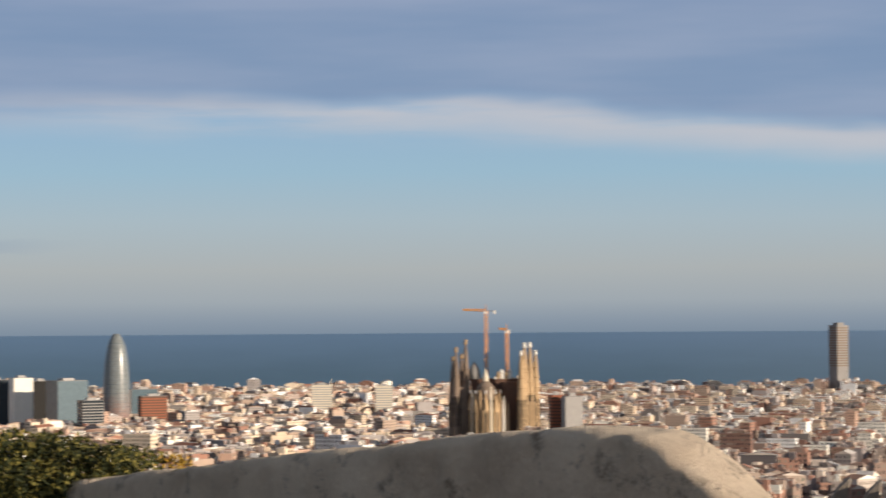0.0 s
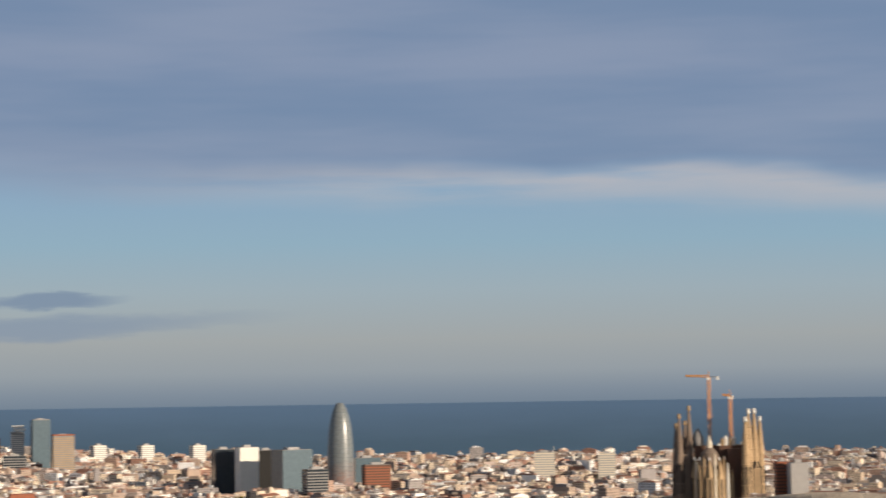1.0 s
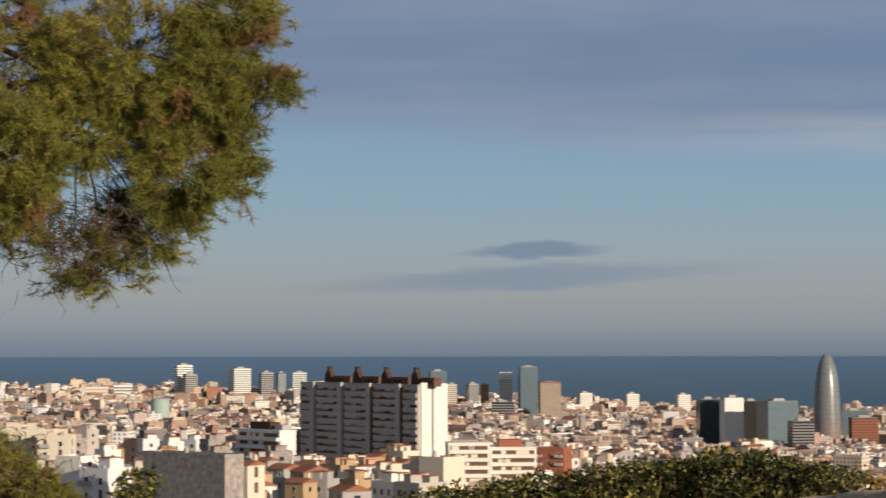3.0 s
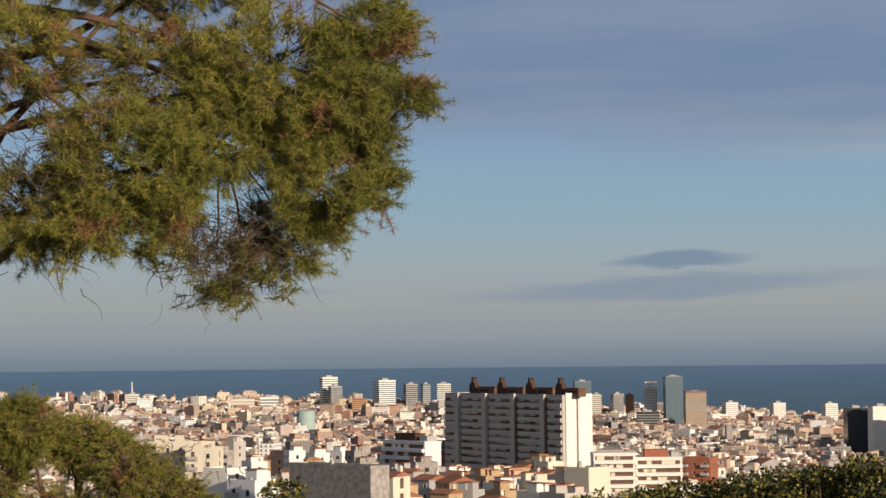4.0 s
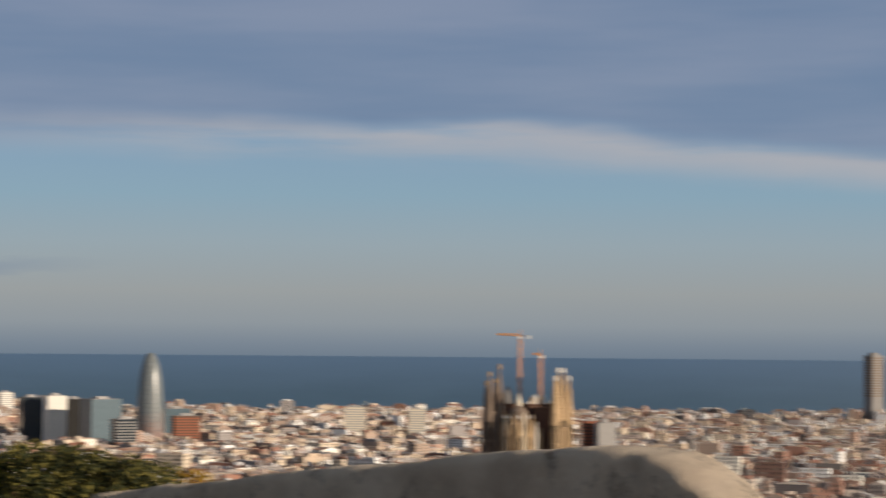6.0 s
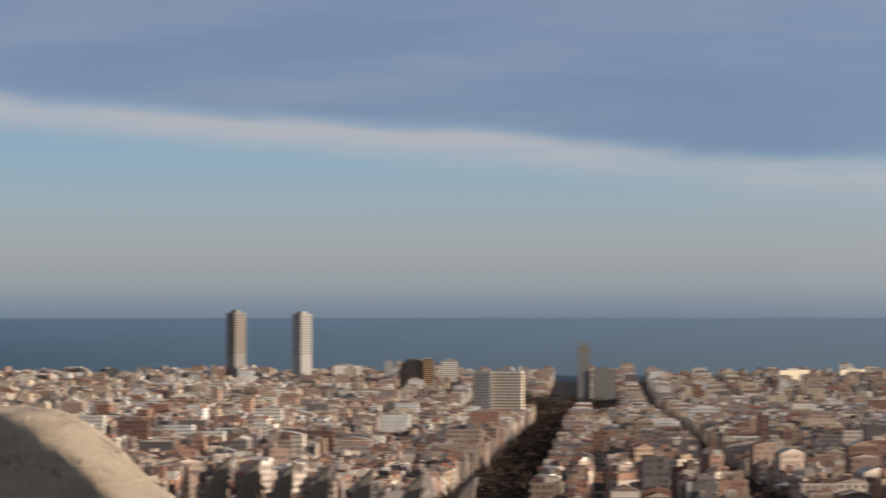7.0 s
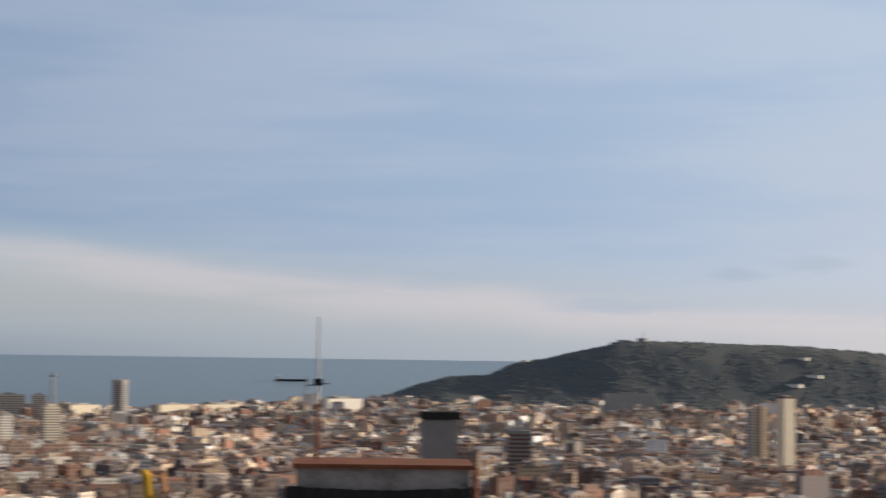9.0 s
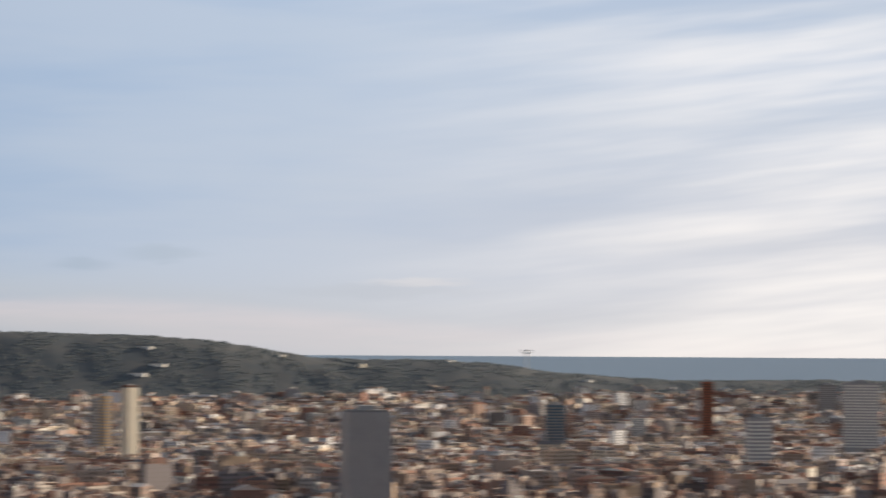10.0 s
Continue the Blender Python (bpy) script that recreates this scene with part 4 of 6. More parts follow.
        part("peak", rod(bmesh.new(), (0, 0, h - 6), (0, 0, h), 0.5, 0.2), M["orange"], t)
        return t

    crane(1.20, 0.30, 21, 9, "tall orange tower crane over the church roof", 6)
    crane(1.715, -0.18, 7, 3, "shorter orange tower crane over the church roof", 12)


def build_hill():
    """The wooded hill by the harbour."""
    A = (41.5, 43.0, 44.1, 45.0, 46.0, 46.6, 47.5, 48.5, 49.1, 49.8, 51.0, 52.7, 54.0, 55.6, 57.0, 58.0, 59.1, 60.5, 62.1, 63.5, 65.2, 66.8, 68.2, 70.3, 75.0, 82.0)
    E = (-1.75, -1.44, -1.02, -0.76, -0.70, -0.41, -0.26, -0.03, 0.13, 0.17, 0.18, 0.11, 0.08, -0.04, -0.30, -0.43, -0.45, -0.46, -0.52, -0.73, -0.86, -0.94, -0.94, -0.9, -0.95, -1.2)

    def surface(a, t):
        crest = float(np.interp(a, A, E)) - 0.04
        base = -1.75 + 0.2 * smooth(43, 52, a)
        rise = smooth(0.0, 0.85, t) if t < 0.85 else 1 - 0.6 * smooth(0.85, 1.0, t)
        lumps = noise.noise(Vector((a * 1.3, t * 4, 0))) * 0.07 + noise.noise(Vector((a * 5, t * 13, 3))) * 0.03
        r = 3945 + 520 * t
        return polar(a, r, alt(base + (crest - base) * rise + lumps * min(1, t * 3) * (1 - t * 0.8), r))

    bm = bmesh.new()
    n_a, n_r = 240, 22
    rows = [[bm.verts.new(surface(41.2 + 40 * i / n_a, j / n_r)) for i in range(n_a + 1)] for j in range(n_r + 1)]
    for a, b in zip(rows, rows[1:]):
        for i in range(n_a):
            bm.faces.new((a[i], a[i + 1], b[i + 1], b[i]))
    bmesh.ops.recalc_face_normals(bm, faces=bm.faces)
    # scrub colour also greyed and paled to paint the haze
    k = Nodes("hazed_hill_scrub", 0.95)
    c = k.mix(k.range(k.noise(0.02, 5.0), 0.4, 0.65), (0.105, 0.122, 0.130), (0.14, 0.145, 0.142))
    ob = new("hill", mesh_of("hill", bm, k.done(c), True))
    tagged(ob, "long wooded hill beside the harbour, greyed for haze", "hill", kind="structure")
    # woods as many small crowns
    rng = random.Random(5)
    V, F = [], []
    ring = [(math.cos(i * math.pi / 2.5), math.sin(i * math.pi / 2.5)) for i in range(5)]
    for _ in range(15000):
        a, t = rng.uniform(41.5, 76), rng.uniform(0.02, 0.9)
        if noise.noise(Vector((a * 1.6, t * 5, 9))) < -0.22:
            continue
        q = surface(a, t)
        r, h = rng.uniform(1.8, 4.0), rng.uniform(1.6, 3.6)
        b = len(V)
        for zz, k_ in ((0.0, 0.7), (0.45, 1.0), (0.85, 0.55)):
            for cx, cy in ring:
                V.append((q.x + cx * r * k_ * rng.uniform(0.75, 1.2), q.y + cy * r * k_ * rng.uniform(0.75, 1.2), q.z - 1 + h * zz * rng.uniform(0.85, 1.15)))
        V.append((q.x, q.y, q.z - 1 + h))
        for l in (0, 5):
            for i in range(5):
                F.append((b + l + i, b + l + (i + 1) % 5, b + l + 5 + (i + 1) % 5, b + l + 5 + i))
        for i in range(5):
            F.append((b + 10 + i, b + 10 + (i + 1) % 5, b + 15))
    me = bpy.data.meshes.new("hill_woods")
    me.from_pydata(V, [], F)
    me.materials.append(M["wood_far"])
    tagged(new("hill_woods", me), "dense pine woods on the hill, greyed blue for haze", "woods", kind="stuff")
    # pale buildings on the slope
    for a, t, w, h, m, lab in ((49.8, 0.84, 20, 9, "light_grey", "grey fortress keep on the hilltop"), (49.35, 0.84, 26, 5, "light_grey", "low fortress wall on the hilltop"),
                               (53.7, 0.62, 26, 5, "white", "white terraced building on the hillside"), (54.0, 0.45, 30, 5, "white", "white terraced building on the hillside"),
                               (53.5, 0.36, 34, 6, "white", "white terraced building on the hillside"), (57.0, 0.7, 14, 5, "white", "small white house on the hillside"),
                               (59.0, 0.62, 12, 9, "warm_white", "cream domed palace on the hillside"), (61.2, 0.75, 10, 5, "white", "small white house on the hillside"),
                               (46.9, 0.8, 12, 4, "warm_white", "small cream house on the hillside"), (64.6, 0.6, 22, 5, "white", "white stadium roof on the slope"),
                               (44.0, 0.5, 10, 5, "white", "small white house above the harbour")):
        q = surface(a, t)
        b = thing("hill_building", (q.x, q.y, q.z - 2), lab, "building", turn=-a - 38)
        part("wall", hull(bmesh.new(), (-w / 2, -5, 0), (w / 2, 5, h * 0.6 + 2.6)), M[m], b)
        part("roof", hull(bmesh.new(), (-w / 2 - 0.4, -5.4, h * 0.6 + 2.6), (w / 2 + 0.4, 5.4, h * 0.6 + 3.1)), M["light_grey"], b)
        if "keep" in lab:
            part("mast", rod(bmesh.new(), (0, 0, h * 0.6 + 3.1), (0, 0, h + 14), 0.8, 0.3), M["steel"], b)
    # slanted white communications mast
    q = surface(63.11, 0.8)
    mast = thing("sculptural_mast", (q.x, q.y, q.z - 2), "white leaning mast holding a curved ring", "mast", turn=-63.11)
    h = alt(-0.20, math.hypot(q.x, q.y)) - q.z
    part("stem", lathe(bmesh.new(), [(3.4, 0), (1.6, 8), (1.4, h * 0.6), (1.8, h * 0.8), (0.6, h)], 10), M["white"], mast)
    bm = bmesh.new()
    for i in range(12):
        a0, a1 = math.pi * i / 12, math.pi * (i + 1) / 12
        rod(bm, (-9 * math.cos(a0), 0, h * 0.93 - 5 * math.sin(a0)), (-9 * math.cos(a1), 0, h * 0.93 - 5 * math.sin(a1)), 0.9)
    part("ring", bm, M["white"], mast)
    part("crossbar", rod(bmesh.new(), (-10, 0, h * 0.95), (10, 0, h * 0.95), 0.8), M["white"], mast)


def ships():
    for az, el, ln, lab in ((41.11, -0.97, 66, "long dark cargo ship with white deckhouse at sea"), (42.84, -1.08, 36, "small dark cargo ship far out at sea")):
        d = 4660
        p = polar(az, d, alt(el, d) - 1)
        s = thing("cargo_ship", p, lab, "ship", "ships at sea", turn=-az)
        bm = bmesh.new()
        hull(bm, (-ln / 2, -4, 0), (ln / 2, 4, ln * 0.065 + 1))
        for v in bm.verts:
            if v.co.z < 0.1:
                v.co.x *= 0.94
        part("hull", bm, M["black"], s)
        part("deckhouse", hull(bmesh.new(), (-ln / 2 + 1, -3.4, ln * 0.065 + 1), (-ln / 2 + ln * 0.15, 3.4, ln * 0.18)), M["white"], s)
        part("funnel", rod(bmesh.new(), (-ln * 0.42, 0, ln * 0.18), (-ln * 0.42, 0, ln * 0.22), 1.2), M["white"], s)
    # harbour mole
    bm = bmesh.new()
    hull(bm, (-75, -4, 0), (75, 4, 5))
    p = polar(33.0, 4330, alt(-1.62, 4330))
    mole = thing("harbour_mole", p, "long pale stone harbour mole", "breakwater", turn=-33)
    part("stonework", bm, M["white"], mole)
    p = polar(-9.45, 4600, alt(-1.34, 4600))
    b = thing("sailing_boat", p, "tiny white sailing boat out at sea", "boat", turn=9)
    part("hull", hull(bmesh.new(), (-4, -1, 0), (4, 1, 1.6), top=1.15), M["white"], b)
    bm = bmesh.new()
    vs = [bm.verts.new(q) for q in ((-2.0, -0.1, 1.6), (2.2, -0.1, 1.6), (0.8, -0.1, 9), (-2.0, 0.1, 1.6), (2.2, 0.1, 1.6), (0.8, 0.1, 9))]
    for f in ((0, 1, 2), (5, 4, 3), (0, 3, 4, 1), (1, 4, 5, 2), (2, 5, 3, 0)):
        bm.faces.new([vs[i] for i in f])
    part("sail", bm, M["white"], b)


bullet_tower()
far_towers()
big_church()
build_hill()
ships()

# ---- the quarter on the near slope ----
def window_mesh(name, w, h, frame_mat, pane_mat):
    """A window with a raised frame and a sunk pane in one skin; its face looks along -y."""
    bm = bmesh.new()
    hull(bm, (-w / 2, -0.09, 0), (w / 2, 0.05, h))
    bm.normal_update()
    f = min(bm.faces, key=lambda q: q.normal.y)
    bmesh.ops.inset_individual(bm, faces=[f], thickness=0.1)
    for v in f.verts:
        v.co.y += 0.07
    f.material_index = 1
    me = mesh_of(name, bm, frame_mat)
    me.materials.append(pane_mat)
    return me


WINDOWS = [window_mesh("window", 1.2, 1.5, M["white"], M["glass"]), window_mesh("window", 1.1, 2.1, M["light_grey"], M["brown"]), window_mesh("window", 1.6, 1.4, M["brown"], M["glass"]), window_mesh("window", 1.0, 1.4, M["light_grey"], M["black"])]


def add_window(parent, me, x, y, z, turn=0.0):
    ob = new("window", me)
    ob.parent = parent
    ob.matrix_basis = pose(x, y, z, 0, 0, turn)
    return ob


def balcony_mesh(w):
    bm = bmesh.new()
    hull(bm, (-w / 2, -1.1, 0), (w / 2, 0, 0.16))
    hull(bm, (-w / 2, -1.1, 0.16), (w / 2, -1.04, 1.05))
    hull(bm, (-w / 2, -1.04, 0.16), (-w / 2 + 0.06, 0, 1.05))
    hull(bm, (w / 2 - 0.06, -1.04, 0.16), (w / 2, 0, 1.05))
    return mesh_of("balcony", bm, M["light_grey"])


BALCONY = balcony_mesh(3.0)


def parapet_roof(bm, w, dep, h):
    for lo, hi in (((-w / 2, -dep / 2, h), (w / 2, -dep / 2 + 0.3, h + 0.9)), ((-w / 2, dep / 2 - 0.3, h), (w / 2, dep / 2, h + 0.9)), ((-w / 2, -dep / 2 + 0.3, h), (-w / 2 + 0.3, dep / 2 - 0.3, h + 0.9)), ((w / 2 - 0.3, -dep / 2 + 0.3, h), (w / 2, dep / 2 - 0.3, h + 0.9))):
        hull(bm, lo, hi)
    return bm


def house(x, y, g, w, dep, h, turn, label, rng, group="houses on the near slope", sides=(1, 1), wall="house", roof="house_roof", gable=False, balconies=True, huts=1):
    """A town house: walls, tiled roof or terrace, parapet, stair hut, windows and balconies."""
    t = thing("house", (x, y, g), label, "house", group, turn=turn)
    part("wall", hull(bmesh.new(), (-w / 2, -dep / 2, -3), (w / 2, dep / 2, h)), M[wall], t)
    if gable:
        bm = bmesh.new()
        e, r = 0.4, min(w, dep) * 0.2
        vs = [bm.verts.new(q) for q in ((-w / 2 - e, -dep / 2 - e, h), (w / 2 + e, -dep / 2 - e, h), (w / 2 + e, dep / 2 + e, h), (-w / 2 - e, dep / 2 + e, h), (-w / 2 - e, 0, h + r), (w / 2 + e, 0, h + r))]
        for f in ((0, 1, 5, 4), (2, 3, 4, 5), (1, 2, 5), (3, 0, 4), (3, 2, 1, 0)):
            bm.faces.new([vs[i] for i in f])
        part("roof", bm, M["tile"], t)
        part("chimney", hull(bmesh.new(), (w * 0.2, 0.4, h), (w * 0.2 + 0.7, 1.1, h + r + 1.1)), M["warm_white"], t)
    else:
        part("roof", hull(bmesh.new(), (-w / 2 + 0.31, -dep / 2 + 0.31, h), (w / 2 - 0.31, dep / 2 - 0.31, h + 0.12)), M[roof], t)
        part("parapet", parapet_roof(bmesh.new(), w, dep, h), M[wall], t)
        for i in range(huts):
            hw, hd, hh = rng.uniform(2.2, 3.6), rng.uniform(2.4, 4.0), rng.uniform(2.2, 2.8)
            hx, hy = rng.uniform(-0.3, 0.3) * w, rng.uniform(-0.25, 0.25) * dep
            part("stair_hut", hull(bmesh.new(), (hx - hw / 2, hy - hd / 2, h), (hx + hw / 2, hy + hd / 2, h + hh)), M[wall], t)
            part("hut_roof", hull(bmesh.new(), (hx - hw / 2 - 0.2, hy - hd / 2 - 0.2, h + hh), (hx + hw / 2 + 0.2, hy + hd / 2 + 0.2, h + hh + 0.16)), M["tile"], t)
        bm = bmesh.new()
        for _ in range(rng.choice((1, 2, 2))):
            cx, cy = rng.uniform(-0.4, 0.4) * w, rng.uniform(-0.4, 0.4) * dep
            hull(bm, (cx - 0.3, cy - 0.3, h), (cx + 0.3, cy + 0.3, h + rng.uniform(1.2, 2.2)))
        part("chimney", bm, M["light_grey"], t)
        if rng.random() < 0.5:
            ax, ay = rng.uniform(-0.4, 0.4) * w, rng.uniform(-0.4, 0.4) * dep
            bm = rod(bmesh.new(), (ax, ay, h), (ax, ay, h + 4.2), 0.05)
            for q in range(4):
                rod(bm, (ax - 0.6, ay, h + 3.2 + 0.25 * q), (ax + 0.6, ay, h + 3.2 + 0.25 * q), 0.03)
            part("aerial", bm, M["steel"], t)
    me = rng.choice(WINDOWS)
    floors = max(1, int((h - 1) / 3.0))
    shown = min(floors, 2)
    if sides[0]:
        n = max(1, int(w / 3.2))
        for f in range(shown):
            for i in range(n):
                xx = -w / 2 + w * (i + 0.5) / n
                add_window(t, me if rng.random() < 0.75 else rng.choice(WINDOWS), xx, -dep / 2, h - 2.4 - 3.0 * f)
                if balconies and i % 2 == 0 and w > 7:
                    b = new("balcony", BALCONY)
                    b.parent = t
                    b.matrix_basis = pose(xx, -dep / 2, h - 2.75 - 3.0 * f)
    if sides[1]:
        n = max(1, int(dep / 5.5))
        for f in range(shown):
            for i in range(n):
                s = sides[1]
                add_window(t, me, s * w / 2, -dep / 2 + dep * (i + 0.5) / n, h - 2.4 - 3.0 * f, 90 * s)
    return t


def tile_material():
    k = Nodes("clay_tiles", 0.9)
    w = k.n("ShaderNodeTexWave", wave_type="BANDS", bands_direction="X")
    w.inputs["Scale"].default_value = 1.4
    k.put(w.inputs["Vector"], k.coord())
    c = k.mix(k.range(k.noise(0.9, 5.0), 0.35, 0.7), (0.36, 0.15, 0.08), (0.24, 0.11, 0.07))
    k.bump(w.outputs[0], 0.5, 0.05)
    return k.done(c)


M["tile"] = tile_material()
M["dark_brick"] = plain("sooty_brown_brick", (0.085, 0.045, 0.032), 0.92, 0, 0.6, 0.35, 0, 0.5)
M["pink"] = plain("salmon_render", (0.58, 0.36, 0.25), 0.85, 0, 0.2, 0.2, 0, 0.75)
M["ochre"] = plain("ochre_render", (0.60, 0.44, 0.24), 0.85, 0, 0.2, 0.2, 0, 0.75)
M["stained"] = plain("stained_render", (0.40, 0.36, 0.33), 0.9, 0, 0.9, 0.5, 0.3, 0.35)
# grey stand-in for white render, painting shade on the long block's front
M["shade_render"] = plain("shade_grey_render", (0.50, 0.455, 0.41), 0.85, 0, 0.2, 0.3, 0, 0.7)
M["lilac_white"] = plain("cool_white_render", (0.70, 0.70, 0.70), 0.85, 0, 0.2, 0.15, 0, 0.8)


def apartment_block():
    """The long white block: a front of bays, piers and window bands with its shade painted in grey render, a blank
    white end, brown roof huts.
    """
    d, az = 965, -19.15
    p = polar(az, d)
    KEEP_OUT.append((p.x, p.y, 44))
    for q in (-30, 30):
        KEEP_OUT.append((p.x + q * math.cos(radians(-48)), p.y, 22))
    g = 104.0
    W, D = 90.0, 14.0
    top = alt(-1.10, d) - g
    t = thing("apartment_block", (p.x, p.y, g), "long white high-rise block with brown brick roof huts", "apartment block", turn=-az - 57)
    # front greyed for shade, sunlit ends left white
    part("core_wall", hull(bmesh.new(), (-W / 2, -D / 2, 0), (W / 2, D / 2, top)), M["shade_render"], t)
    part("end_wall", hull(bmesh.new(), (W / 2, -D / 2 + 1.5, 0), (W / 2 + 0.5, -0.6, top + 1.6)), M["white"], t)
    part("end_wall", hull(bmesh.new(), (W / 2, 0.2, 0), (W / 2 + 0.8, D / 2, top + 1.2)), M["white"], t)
    part("parapet", parapet_roof(bmesh.new(), W, D, top), M["light_grey"], t)
    bw = W * 0.245
    floors = int(top / 2.95)
    starts = [-W / 2 + W * 0.13 + bw * k for k in range(-1, 4)]
    for b, x0 in enumerate(starts):
        left, right = max(x0 + 2.2, -W / 2 + 0.4), min(x0 + bw - 2.6, W / 2 - 0.4)
        if b:
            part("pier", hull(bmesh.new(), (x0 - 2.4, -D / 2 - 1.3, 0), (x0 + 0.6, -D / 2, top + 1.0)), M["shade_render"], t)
            part("shaft", hull(bmesh.new(), (x0 + 0.6, -D / 2 - 0.9, 0), (x0 + 2.0, -D / 2, top - 0.4)), M["brown" if b > 2 else "grey"], t)
            # brick hut and horn-like chimney on the roof
            hut = part("roof_hut", hull(bmesh.new(), (x0 + bw * 0.36, -2.2, top), (x0 + bw * 0.76, 1.4, top + 3.2)), M["brown"], t, "brown brick roof hut")
            part("hut_roof", hull(bmesh.new(), (x0 + bw * 0.34, -2.5, top + 3.2), (x0 + bw * 0.78, 1.7, top + 3.6)), M["rust"], hut)
            part("hut_window", hull(bmesh.new(), (x0 + bw * 0.42, -2.3, top + 1.2), (x0 + bw * 0.70, -2.18, top + 2.4)), M["black"], hut)
            bm = bmesh.new()
            vs = []
            for yy in (-1.3, 0.7):
                vs.append([bm.verts.new((x0 + q, yy, top + z)) for q, z in ((-1.2, 0), (4.6, 0), (4.5, 3.0), (3.6, 3.6), (3.3, 5.0), (2.5, 5.2), (2.2, 7.0), (0.9, 7.2), (0.7, 5.6), (-0.3, 5.0), (-1.1, 3.8))])
            bm.faces.new(vs[0]), bm.faces.new(list(reversed(vs[1])))
            n = len(vs[0])
            for i in range(n):
                bm.faces.new((vs[0][(i + 1) % n], vs[0][i], vs[1][i], vs[1][(i + 1) % n]))
            horn = part("chimney", bm, M["dark_brick"], t)
            part("chimney_cap", hull(bmesh.new(), (x0 + 0.8, -1.45, top + 7.15), (x0 + 2.3, 0.85, top + 7.5)), M["black"], horn)
        for f in range(floors):
            z = top - 2.5 - 2.95 * f
            if z < 12 or right - left < 3:
                break
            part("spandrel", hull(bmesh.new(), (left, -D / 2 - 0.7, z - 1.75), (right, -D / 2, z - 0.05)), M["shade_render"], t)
            wb = part("window_band", hull(bmesh.new(), (left + 0.3, -D / 2 - 0.12, z - 0.05), (right - 0.3, -D / 2 - 0.02, z + 1.2)), M["brown"], t)
            rr = random.Random(b * 97 + f)
            n = max(1, int((right - left) / 4.2))
            for q in range(n):
                if rr.random() < 0.8:
                    a = left + 0.5 + q * (right - left - 1.0) / n
                    part("blind", hull(bmesh.new(), (a, -D / 2 - 0.2, z + rr.uniform(0.0, 0.7)), (a + (right - left - 1.6) / n, -D / 2 - 0.13, z + 1.35)), M["shade_render"] if rr.random() < 0.6 else M["grey"], wb)
    part("stair_slit", hull(bmesh.new(), (W / 2 + 0.02, -0.55, 4), (W / 2 + 0.3, 0.15, top)), M["grey"], t)


